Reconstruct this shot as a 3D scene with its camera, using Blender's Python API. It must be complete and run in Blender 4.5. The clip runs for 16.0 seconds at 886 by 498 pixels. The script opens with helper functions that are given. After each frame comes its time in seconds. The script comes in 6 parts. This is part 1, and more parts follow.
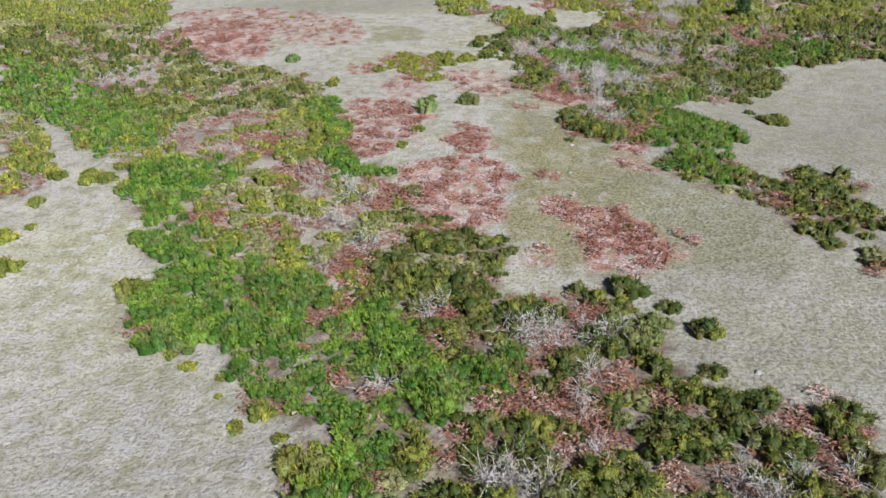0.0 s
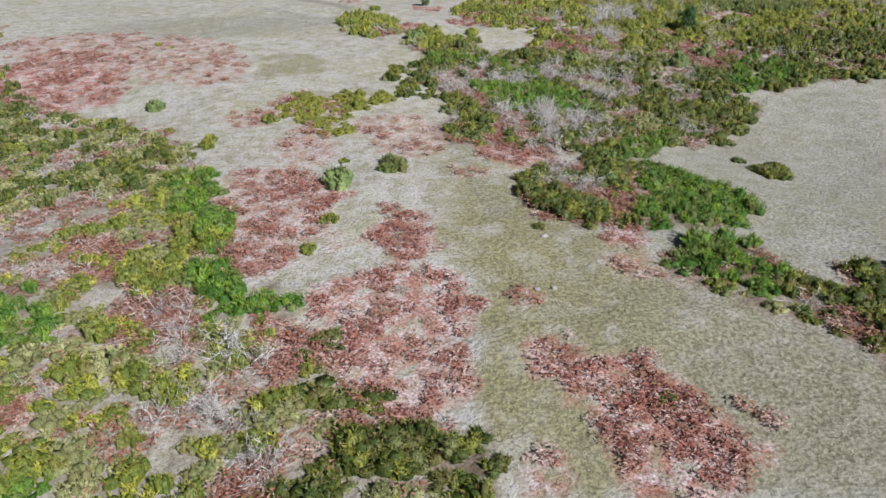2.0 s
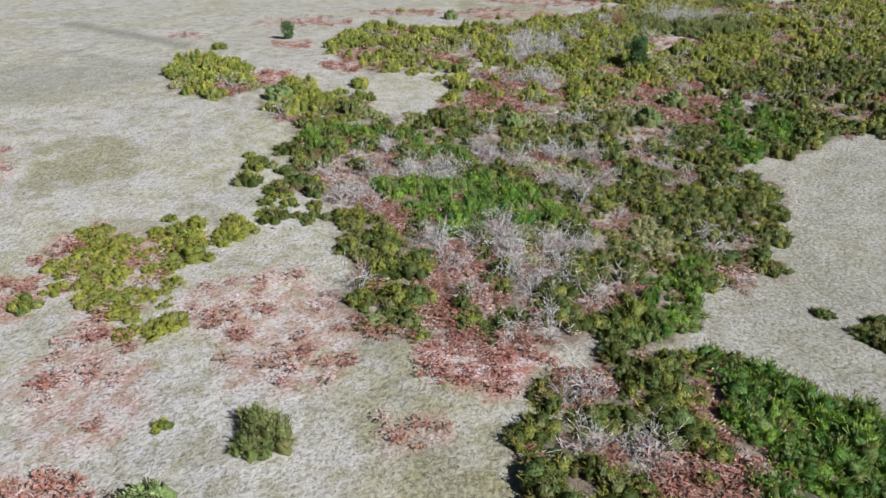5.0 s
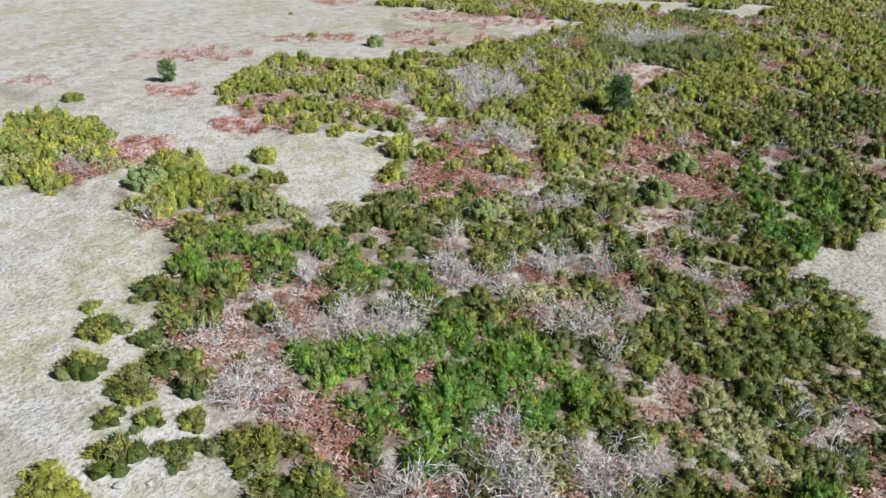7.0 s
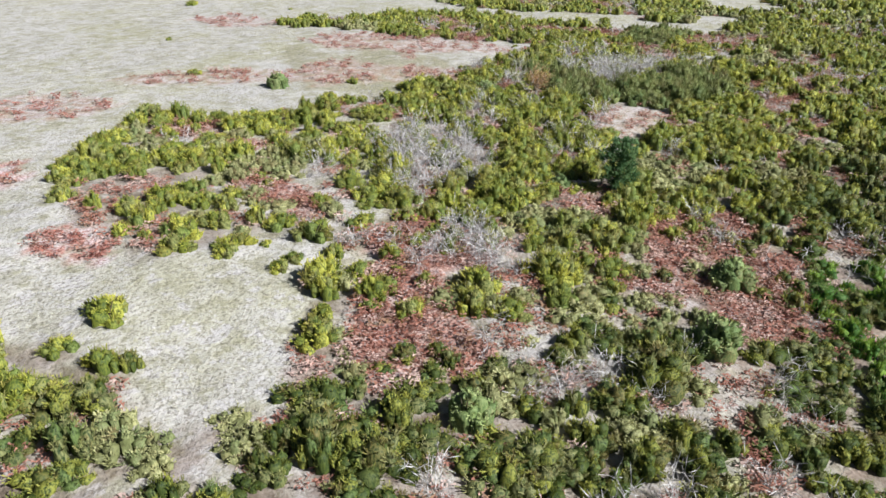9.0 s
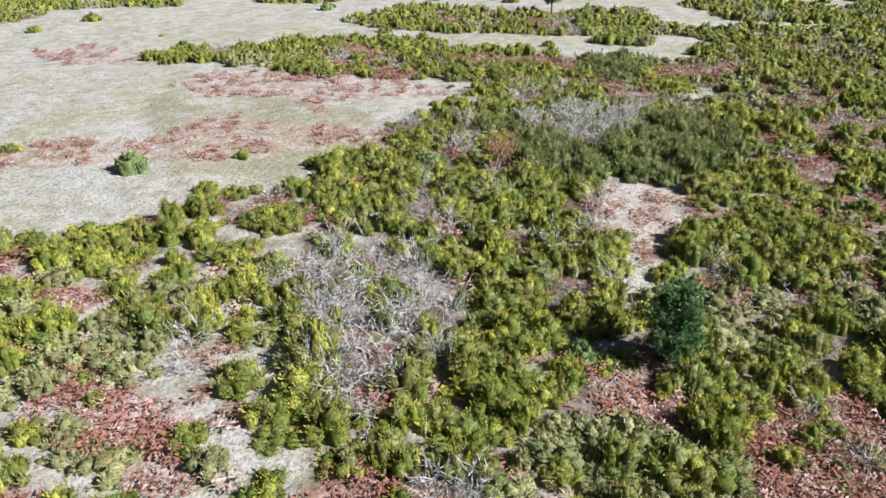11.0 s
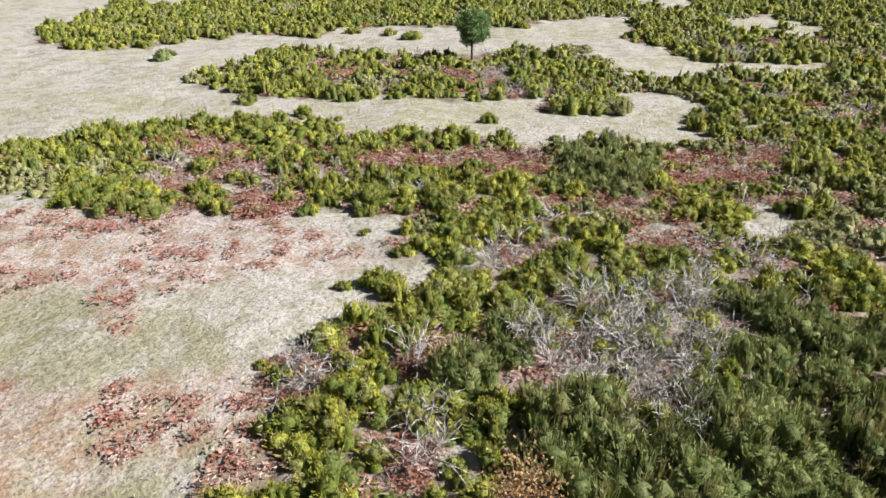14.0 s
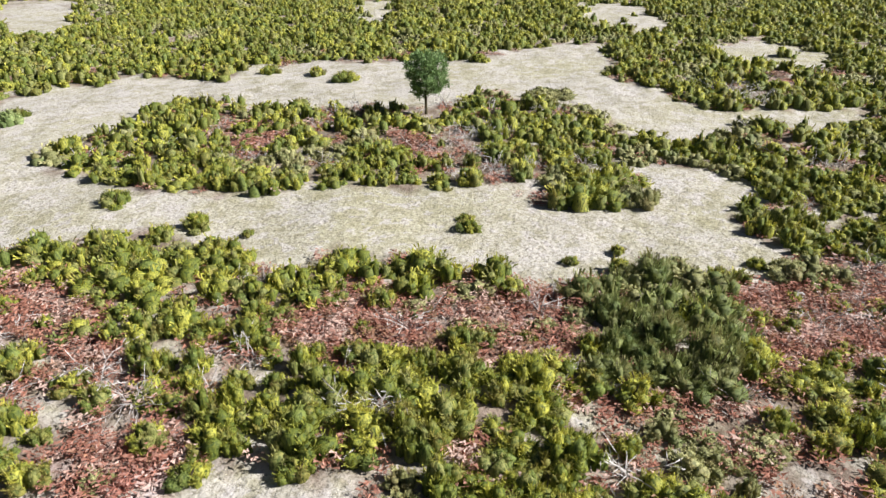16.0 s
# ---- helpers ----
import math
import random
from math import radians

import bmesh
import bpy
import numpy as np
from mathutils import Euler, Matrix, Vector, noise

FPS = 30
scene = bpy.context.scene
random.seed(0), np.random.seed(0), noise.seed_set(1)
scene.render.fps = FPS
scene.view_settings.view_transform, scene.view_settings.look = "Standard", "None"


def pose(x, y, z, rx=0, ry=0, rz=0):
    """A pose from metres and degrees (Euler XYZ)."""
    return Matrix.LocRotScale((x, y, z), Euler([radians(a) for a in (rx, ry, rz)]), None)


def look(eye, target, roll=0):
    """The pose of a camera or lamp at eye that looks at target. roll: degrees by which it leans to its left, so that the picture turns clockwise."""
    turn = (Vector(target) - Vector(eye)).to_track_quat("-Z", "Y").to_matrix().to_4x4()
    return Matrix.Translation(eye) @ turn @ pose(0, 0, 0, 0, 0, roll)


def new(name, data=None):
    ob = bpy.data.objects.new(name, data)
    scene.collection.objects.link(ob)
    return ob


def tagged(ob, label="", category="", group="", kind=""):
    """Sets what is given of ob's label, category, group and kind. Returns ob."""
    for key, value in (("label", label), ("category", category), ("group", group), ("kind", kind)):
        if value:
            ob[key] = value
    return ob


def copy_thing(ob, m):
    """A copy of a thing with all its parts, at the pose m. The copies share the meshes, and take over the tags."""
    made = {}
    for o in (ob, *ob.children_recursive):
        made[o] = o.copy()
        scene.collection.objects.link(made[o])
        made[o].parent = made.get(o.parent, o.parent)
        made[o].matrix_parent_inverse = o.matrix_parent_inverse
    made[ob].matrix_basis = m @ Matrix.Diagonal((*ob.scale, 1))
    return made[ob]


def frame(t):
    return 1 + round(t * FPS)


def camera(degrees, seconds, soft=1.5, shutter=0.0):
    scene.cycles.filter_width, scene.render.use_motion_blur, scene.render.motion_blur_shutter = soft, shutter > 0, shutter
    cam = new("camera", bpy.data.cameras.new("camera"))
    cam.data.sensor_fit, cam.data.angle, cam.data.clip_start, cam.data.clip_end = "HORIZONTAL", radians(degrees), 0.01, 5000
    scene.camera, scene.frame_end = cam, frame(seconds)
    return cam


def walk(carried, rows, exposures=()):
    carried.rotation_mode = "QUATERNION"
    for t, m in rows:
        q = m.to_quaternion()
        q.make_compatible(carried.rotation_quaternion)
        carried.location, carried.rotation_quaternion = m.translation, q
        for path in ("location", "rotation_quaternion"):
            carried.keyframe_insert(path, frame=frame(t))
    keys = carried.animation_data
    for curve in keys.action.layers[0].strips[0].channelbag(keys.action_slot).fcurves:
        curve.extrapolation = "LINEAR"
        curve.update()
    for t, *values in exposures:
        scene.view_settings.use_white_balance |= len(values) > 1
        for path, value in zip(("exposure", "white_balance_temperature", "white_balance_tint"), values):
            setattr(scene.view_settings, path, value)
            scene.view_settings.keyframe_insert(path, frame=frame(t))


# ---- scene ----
cam = camera(63.5, 16.0, soft=1.5)
METRES, EYE, TILT, LEAN, TURN = 100.0, 12.0, 2.2, 0.0, 0.0
ROWS = [
    (0.0, 0.0, 0.0, 0.0, -0.21, -28.59, 0.39),
    (0.5, -0.0025, 0.0318, -0.0015, -2.23, -28.6, 0.33),
    (1.0, -0.0042, 0.0636, -0.003, -4.23, -28.62, 0.26),
    (1.5, -0.0051, 0.0953, -0.0044, -6.24, -28.65, 0.21),
    (2.0, -0.0051, 0.1272, -0.0058, -8.26, -28.68, 0.14),
    (2.5, -0.0042, 0.159, -0.0073, -10.19, -28.68, 0.08),
    (3.0, -0.0025, 0.1907, -0.0089, -12.01, -28.69, 0.01),
    (3.5, 0.0004, 0.2219, -0.0103, -13.77, -28.71, -0.05),
    (4.0, 0.0044, 0.2531, -0.0118, -15.52, -28.74, -0.14),
    (6.5, 0.039, 0.4069, -0.0168, -24.15, -28.83, -0.56),
    (7.0, 0.0484, 0.4368, -0.0181, -25.89, -28.83, -0.65),
    (7.5, 0.0586, 0.4663, -0.0194, -27.65, -28.86, -0.75),
    (8.0, 0.0697, 0.4954, -0.0209, -29.43, -28.88, -0.83),
    (10.5, 0.139, 0.6343, -0.0272, -39.27, -28.89, -1.3),
    (11.0, 0.1557, 0.6606, -0.0282, -41.14, -28.88, -1.39),
    (11.5, 0.1723, 0.6849, -0.0289, -42.89, -28.85, -1.48),
    (12.0, 0.1908, 0.7102, -0.0297, -44.74, -28.81, -1.57),
    (12.5, 0.2101, 0.735, -0.0305, -46.53, -28.76, -1.66),
    (13.0, 0.23, 0.7589, -0.0311, -48.16, -28.75, -1.71),
    (13.5, 0.2507, 0.7824, -0.0318, -49.7, -28.71, -1.78),
    (14.0, 0.2716, 0.805, -0.0325, -51.2, -28.63, -1.81),
    (14.5, 0.2932, 0.8265, -0.033, -52.6, -28.59, -1.83),
    (15.0, 0.3153, 0.8476, -0.0337, -54.02, -28.55, -1.88),
    (15.5, 0.3382, 0.8679, -0.0339, -55.46, -28.51, -1.96),
    (16.0, 0.3617, 0.8877, -0.0345, -56.9, -28.45, -2.0),
]
EXPOSURES = [(0, 0.1, 5950, 9), (3.5, 0.0, 5900, 10), (7, 0.36, 5900, 9), (11, 0.55, 5900, 9), (14, 0.57, 6350, 10), (16, 0.67, 6350, 11)]
walk(cam, [(t, pose(0, 0, EYE, TILT, LEAN, TURN) @ pose(METRES * x, METRES * y, METRES * z, 90 + pitch, roll, yaw)) for t, x, y, z, yaw, pitch, roll in ROWS], EXPOSURES)

# ---- world and sun ----
SUN_EL, SUN_AZ = radians(38), radians(148)
world = bpy.data.worlds.new("world")
scene.world = world
world.use_nodes = True
sky = world.node_tree.nodes.new("ShaderNodeTexSky")
sky.sky_type, sky.sun_disc, sky.sun_elevation, sky.sun_rotation = "NISHITA", False, SUN_EL, SUN_AZ
world.node_tree.links.new(sky.outputs[0], world.node_tree.nodes["Background"].inputs[0])
world.node_tree.nodes["Background"].inputs[1].default_value = 0.023
sun = new("sun", bpy.data.lights.new("sun", "SUN"))
sun.data.energy, sun.data.angle, sun.data.color = 6.0, radians(0.5), (1.0, 0.96, 0.9)
SUN_FROM = Vector((math.sin(SUN_AZ) * math.cos(SUN_EL), math.cos(SUN_AZ) * math.cos(SUN_EL), math.sin(SUN_EL)))
sun.matrix_world = look(SUN_FROM * 80, (0, 0, 0))


# ---- the lie of the land ----
def smooth(v, a, b):
    t = np.clip((v - a) / (b - a), 0, 1)
    return t * t * (3 - 2 * t)


def hollow(x, y, cx, cy, s):
    return np.exp(-((x - cx) ** 2 + (y - cy) ** 2) / 2 / s ** 2)


def land(x, y):
    """Height of the ground: a broad rise with three shallow hollows."""
    return (-1.2 + 1.2 * smooth(y, 12, 48) + 1.3 * smooth(y, 40, 90) - 2.0 * hollow(x, y, 28, 51, 11)
            - 1.7 * hollow(x, y, -13, 20, 10) - 1.2 * hollow(x, y, -24, 50, 9) - 0.6 * smooth(y, 100, 135))


def lattice(seed):
    return np.random.default_rng(seed).random((128, 128))


def grain(x, y, size, seed=1):
    """Smooth value noise, 0 to 1, with lumps of that size."""
    g = lattice(seed)
    u, v = np.asarray(x) / size + 31.7, np.asarray(y) / size + 57.3
    i, j = np.floor(u).astype(int), np.floor(v).astype(int)
    a, b = u - i, v - j
    a, b = a * a * (3 - 2 * a), b * b * (3 - 2 * b)
    i0, i1, j0, j1 = i % 128, (i + 1) % 128, j % 128, (j + 1) % 128
    return (g[i0, j0] * (1 - a) + g[i1, j0] * a) * (1 - b) + (g[i0, j1] * (1 - a) + g[i1, j1] * a) * b


def fbm(x, y, size, seed=1):
    return grain(x, y, size, seed) * 0.55 + grain(x, y, size / 2.1, seed + 1) * 0.3 + grain(x, y, size / 4.3, seed + 2) * 0.15


# ---- the plan of the vegetation: one raster a kind of cover ----
X0, X1, Y0, Y1, CELL = -60.0, 150.0, 4.0, 190.0, 0.25
NX, NY = int((X1 - X0) / CELL), int((Y1 - Y0) / CELL)
GX, GY = np.meshgrid(X0 + (np.arange(NX) + 0.5) * CELL, Y0 + (np.arange(NY) + 0.5) * CELL, indexing="ij")
WX = GX + (fbm(GX, GY, 2.2, 40) - 0.5) * 2.4
WY = GY + (fbm(GX, GY, 2.2, 50) - 0.5) * 2.4
COVER = {k: np.zeros((NX, NY), np.float32) for k in ("scrub", "clear", "broom", "dark", "dead", "bracken", "sparse", "pale", "yellow", "moss")}


def patch(kind, amount, outline):
    """Lay a patch of one cover, by its outline in plan."""
    pts = np.array(outline)
    lo, hi = pts.min(0) - 2, pts.max(0) + 2
    i0, j0 = max(0, int((lo[0] - X0) / CELL)), max(0, int((lo[1] - Y0) / CELL))
    i1, j1 = min(NX, int((hi[0] - X0) / CELL) + 1), min(NY, int((hi[1] - Y0) / CELL) + 1)
    if i1 <= i0 or j1 <= j0:
        return
    x, y = WX[i0:i1, j0:j1], WY[i0:i1, j0:j1]
    inside = np.zeros(x.shape, bool)
    for (ax, ay), (bx, by) in zip(pts, np.roll(pts, -1, 0)):
        if ay == by:
            continue
        inside ^= ((ay > y) != (by > y)) & (x < (bx - ax) * (y - ay) / (by - ay) + ax)
    view = COVER[kind][i0:i1, j0:j1]
    np.maximum(view, inside * np.float32(amount), out=view)


def cover(kind, x, y):
    i = np.clip(((np.asarray(x) - X0) / CELL).astype(int), 0, NX - 1)
    j = np.clip(((np.asarray(y) - Y0) / CELL).astype(int), 0, NY - 1)
    return COVER[kind][i, j]


patch("scrub", 1, [(-4.5, 13.7), (-4.7, 15.6), (-3.7, 16.2), (-5.1, 16.7), (-6.4, 17.1), (-7.0, 18.7), (-6.5, 19.5), (-7.7, 20.8), (-7.9, 22.1), (-9.2, 21.6), (-11.3, 21.5), (-12.4, 23.3), (-12.4, 25.0), (-11.4, 26.3), (-12.0, 27.3), (-13.2, 27.4), (-14.2, 30.3), (-15.6, 31.6), (-17.0, 34.9), (-18.2, 37.6), (-21.6, 41.3), (-26.7, 45.9), (-25.7, 43.2), (-22.7, 39.1), (-21.1, 35.6), (-20.1, 32.9), (-21.1, 31.6), (-50.5, 86.2), (-31.4, 85.2), (-24.3, 67.2), (-17.7, 59.9), (-10.2, 53.6), (-6.1, 44.5), (-6.0, 40.3), (-2.7, 34.5), (-2.6, 33.2), (-1.2, 31.5), (-0.6, 29.1), (0.4, 27.9), (2.8, 27.4), (1.9, 24.6), (2.6, 22.9), (4.6, 23.6), (6.4, 22.1), (7.7, 20.6), (7.8, 19.3), (7.3, 18.4), (8.4, 17.0), (9.9, 16.4), (10.0, 15.4), (9.0, 11.4), (-4.2, 12.2)])
patch("scrub", 1, [(10.0, 15.4), (10.8, 16.9), (11.8, 16.9), (12.4, 16.0), (10.1, 11.9), (8.4, 11.9)])
patch("scrub", 1, [(11.5, 34.2), (15.0, 35.7), (16.6, 31.8), (18.2, 34.2), (20.3, 34.3), (20.0, 30.5), (18.1, 26.4), (17.1, 27.4), (14.9, 27.4), (14.0, 30.1), (12.3, 32.0)])
patch("scrub", 1, [(14.9, 27.7), (17.0, 28.3), (16.6, 26.6), (15.3, 26.1)])
patch("scrub", 1, [(16.0, 24.9), (17.8, 25.9), (16.6, 23.6), (16.0, 24.0)])
patch("scrub", 1, [(-0.5, 81.2), (0.7, 85.6), (4.2, 83.4), (5.3, 76.8), (2.6, 73.9), (1.2, 75.9)])
patch("scrub", 1, [(5.7, 67.5), (5.0, 73.4), (7.3, 75.4), (10.4, 72.3), (12.9, 66.5), (11.7, 61.3), (8.1, 58.8), (6.9, 60.3), (6.7, 62.8)])
patch("scrub", 1, [(6.3, 59.0), (8.4, 60.1), (15.9, 58.5), (27.4, 57.6), (26.2, 55.1), (24.2, 54.5), (21.0, 50.2), (17.2, 49.5), (15.7, 47.2), (12.5, 46.7), (9.9, 47.5), (8.0, 48.6), (5.4, 48.7), (4.9, 51.5), (5.8, 53.4)])
patch("scrub", 1, [(6.7, 43.3), (7.9, 44.4), (9.8, 46.1), (13.3, 46.1), (14.9, 46.3), (16.3, 44.8), (17.9, 41.8), (16.5, 38.6), (15.6, 37.7), (12.5, 37.8), (10.3, 38.3), (8.9, 38.8), (7.1, 39.9), (6.8, 41.7)])
patch("scrub", 1, [(11.6, 35.6), (12.8, 36.7), (15.1, 36.4), (15.7, 35.0), (13.5, 32.0), (12.4, 33.0), (11.5, 33.8), (11.4, 34.9)])
patch("yellow", 1, [(-4.2, 56.2), (-3.0, 59.0), (-0.5, 58.8), (2.3, 57.8), (1.2, 54.9), (0.2, 54.4), (-0.2, 50.6), (-1.1, 51.2), (-1.6, 52.8), (-3.0, 53.2)])
patch("scrub", 1, [(24.7, 90.4), (19.3, 89.2), (17.0, 93.3), (13.6, 90.3), (11.1, 86.1), (10.5, 82.7), (12.2, 79.8), (13.0, 77.5), (15.1, 75.8), (15.7, 74.3), (15.5, 71.9), (14.0, 70.5), (13.8, 68.8), (12.3, 68.3), (10.5, 70.1), (9.8, 70.9), (9.6, 74.2), (7.7, 75.8), (5.4, 76.0), (5.4, 74.0), (5.8, 70.9), (6.2, 69.7), (7.3, 68.8), (8.5, 67.8), (5.6, 67.7), (5.2, 65.8), (4.1, 65.9), (4.8, 63.9), (5.2, 62.2), (5.1, 60.3), (6.6, 59.2), (7.4, 58.9), (8.0, 57.5), (7.1, 57.3), (6.7, 55.3), (19.7, 50.4), (24.1, 53.5), (24.5, 54.4), (25.3, 55.7), (26.6, 55.8), (27.6, 56.8), (27.6, 58.7), (26.7, 59.8), (27.3, 60.6), (29.9, 59.3), (33.6, 60.4), (51.4, 73.5), (39.1, 91.4), (29.7, 88.9)])
patch("scrub", 1, [(0.0, 85.5), (2.6, 85.9), (4.4, 82.9), (3.5, 80.9), (4.9, 78.6), (4.6, 75.7), (2.9, 74.5), (2.1, 75.5), (0.3, 78.7)])
patch("scrub", 1, [(18.2, 90.3), (19.4, 89.7), (20.2, 88.0), (22.2, 86.8), (23.5, 87.0), (24.3, 85.1), (25.5, 85.1), (25.8, 85.9), (27.8, 86.7), (29.1, 87.6), (30.1, 89.9), (32.8, 91.3), (36.7, 93.0), (39.7, 93.0), (42.9, 88.2), (61.2, 80.0), (29.5, 68.2), (21.6, 74.4), (20.8, 76.0), (21.8, 75.8), (22.2, 77.2), (21.5, 78.3), (20.2, 78.2), (19.2, 77.3), (17.4, 77.8), (15.8, 79.1)])
patch("scrub", 1, [(37.9, 113.3), (39.4, 113.7), (42.4, 112.4), (44.8, 111.4), (47.6, 110.8), (49.6, 108.9), (49.6, 104.1), (52.9, 100.7), (52.5, 97.8), (53.2, 95.9), (56.3, 95.1), (57.2, 92.7), (56.3, 89.8), (62.8, 84.2), (40.3, 80.2), (31.9, 90.4), (32.9, 90.6), (33.1, 91.6), (34.4, 92.0), (35.8, 92.0), (36.4, 93.2), (37.2, 92.2), (37.6, 93.0), (38.4, 92.8), (40.1, 93.1), (39.3, 94.1), (40.6, 93.1), (41.8, 92.2), (43.2, 91.5), (44.2, 91.5), (42.7, 92.7), (42.0, 93.0), (42.1, 94.7), (43.5, 95.7), (43.5, 98.5), (41.7, 99.5), (40.4, 101.0), (40.1, 103.0), (38.7, 103.2), (37.3, 107.1), (36.4, 109.8)])
patch("scrub", 1, [(32.2, 117.8), (37.2, 117.1), (41.2, 114.4), (47.1, 111.5), (40.1, 101.6), (37.3, 107.4), (35.5, 111.6), (32.3, 114.9)])
patch("scrub", 1, [(51.8, 121.2), (54.1, 121.5), (56.8, 120.5), (58.9, 123.0), (62.2, 123.4), (61.6, 119.4), (63.0, 115.7), (65.4, 113.8), (66.3, 110.0), (71.4, 108.1), (70.9, 103.4), (69.4, 100.1), (68.6, 98.1), (69.5, 96.0), (72.5, 94.6), (75.1, 89.1), (67.7, 88.5), (65.3, 93.3), (65.3, 94.4), (65.1, 97.2), (63.3, 98.7), (61.3, 99.4), (59.5, 101.5), (56.9, 104.5), (55.0, 106.9), (53.2, 109.3), (51.5, 112.8), (51.0, 115.0), (51.0, 118.2)])
patch("scrub", 1, [(65.3, 93.3), (64.4, 91.5), (61.9, 92.4), (60.7, 92.5), (59.5, 91.8), (59.4, 90.6), (56.8, 90.5), (55.9, 89.1), (56.5, 87.7), (57.1, 86.8), (76.2, 87.5), (75.1, 89.1)])
patch("scrub", 1, [(44.8, 110.5), (45.7, 110.5), (46.9, 110.7), (48.1, 110.4), (49.2, 109.4), (48.8, 107.7), (48.5, 105.2), (48.5, 103.9), (49.7, 103.5), (51.5, 103.0), (51.2, 101.6), (52.4, 101.2), (52.9, 100.4), (52.1, 99.6), (52.1, 98.3), (52.8, 97.9), (52.0, 97.2), (53.7, 95.9), (54.6, 95.2), (56.2, 94.7), (56.7, 92.6), (55.8, 92.1), (56.7, 90.1), (55.9, 89.1), (55.6, 87.6), (48.4, 86.5), (42.8, 95.1), (44.1, 97.1), (43.4, 98.3), (42.6, 99.8), (41.2, 101.6), (41.5, 103.0), (41.6, 104.4)])
patch("scrub", 1, [(54.6, 132.6), (56.3, 132.2), (59.5, 131.9), (62.2, 130.2), (63.7, 130.6), (66.3, 124.6), (69.8, 126.9), (72.9, 123.1), (73.7, 119.7), (76.0, 117.2), (79.0, 113.6), (87.3, 111.2), (87.5, 108.5), (83.6, 105.4), (78.8, 103.9), (75.6, 99.1), (74.4, 96.1), (77.0, 95.0), (79.5, 89.4), (80.7, 87.6), (135.1, 89.6), (78.5, 180.9)])
patch("scrub", 0.5, [(59.4, 100.1), (61.3, 99.4), (63.3, 97.5), (62.0, 96.1), (60.3, 96.6), (59.1, 98.6)])
patch("scrub", 0.8, [(32.0, 154.0), (46.4, 141.3), (45.1, 138.4), (34.7, 144.2), (28.8, 139.3)])
patch("clear", 1, [(37.0, 82.5), (39.4, 81.0), (39.4, 79.7), (37.2, 78.8), (36.5, 78.1), (36.5, 76.7), (36.5, 76.4), (34.8, 77.5), (34.2, 78.1), (34.6, 79.4), (35.2, 80.7)])
patch("clear", 1, [(23.4, 89.4), (24.9, 87.7), (25.2, 86.7), (26.3, 86.5), (26.8, 86.4), (25.7, 85.5), (25.4, 85.0), (25.5, 84.0), (25.1, 83.5), (24.5, 84.1), (24.5, 84.9), (24.7, 86.0), (23.9, 87.4), (23.3, 87.1), (22.7, 86.0), (22.4, 86.3)])
patch("clear", 1, [(29.0, 89.3), (29.2, 88.3), (27.8, 86.9), (27.4, 86.5), (26.9, 86.4), (26.6, 86.5), (27.6, 87.1), (28.0, 88.1)])
patch("clear", 1, [(34.0, 78.5), (34.8, 77.7), (32.3, 76.4), (31.8, 76.9)])
patch("clear", 0.8, [(74.0, 165.4), (76.0, 156.4), (71.0, 148.3), (67.5, 148.2), (66.3, 150.9)])
patch("clear", 0.8, [(96.6, 138.9), (98.5, 136.0), (88.8, 128.7), (87.5, 130.9)])
patch("clear", 1, [(105.9, 118.4), (110.1, 114.1), (97.4, 105.7), (93.3, 107.6), (97.8, 114.3)])
patch("clear", 1, [(90.1, 100.3), (94.4, 99.3), (92.0, 94.0), (87.9, 94.1), (85.6, 98.5)])
patch("clear", 1, [(12.5, 75.9), (13.2, 77.4), (15.1, 76.2), (15.9, 77.3), (17.4, 76.2), (18.5, 75.0), (18.0, 74.5), (17.3, 74.2), (16.5, 74.3), (15.8, 72.6)])
patch("clear", 0.8, [(19.9, 77.6), (21.3, 77.1), (20.5, 75.7), (19.4, 76.1), (19.0, 76.9)])
patch("clear", 1, [(71.2, 102.7), (72.4, 96.0), (68.4, 96.1), (68.6, 99.3)])
patch("clear", 1, [(36.0, 81.3), (40.0, 80.3), (36.8, 77.3), (33.8, 77.3)])
patch("sparse", 0.3, [(36.0, 82.3), (40.0, 80.8), (36.8, 76.8), (33.5, 77.0)])
patch("clear", 0.8, [(11.0, 73.7), (12.4, 71.7), (14.2, 70.4), (13.1, 68.0), (11.5, 68.6), (10.4, 70.4)])
patch("clear", 1, [(51.7, 86.8), (52.8, 85.8), (51.3, 84.8), (50.8, 86.1)])
patch("clear", 0.8, [(41.5, 104.3), (42.0, 103.1), (41.3, 101.7), (40.6, 102.5)])
patch("broom", 1, [(-16.9, 34.9), (-12.2, 37.5), (-11.3, 35.3), (-11.9, 32.3), (-10.3, 29.2), (-8.4, 27.7), (-5.3, 25.3), (-4.7, 22.9), (-5.3, 21.3), (-3.1, 23.8), (-1.3, 22.0), (-0.7, 19.6), (2.1, 19.8), (2.3, 17.5), (0.2, 16.4), (-1.1, 16.3), (-1.3, 14.1), (-2.7, 13.4), (-4.3, 13.5), (-3.5, 16.1), (-5.1, 16.7), (-6.7, 17.6), (-7.0, 18.7), (-7.7, 20.8), (-9.2, 21.6), (-11.3, 21.5), (-12.4, 23.3), (-11.4, 26.3), (-13.2, 27.4), (-14.2, 30.3)])
patch("broom", 0.8, [(-36.9, 61.1), (-29.6, 57.4), (-17.8, 45.8), (-15.7, 37.8), (-18.6, 38.0), (-26.7, 45.9), (-29.8, 47.5)])
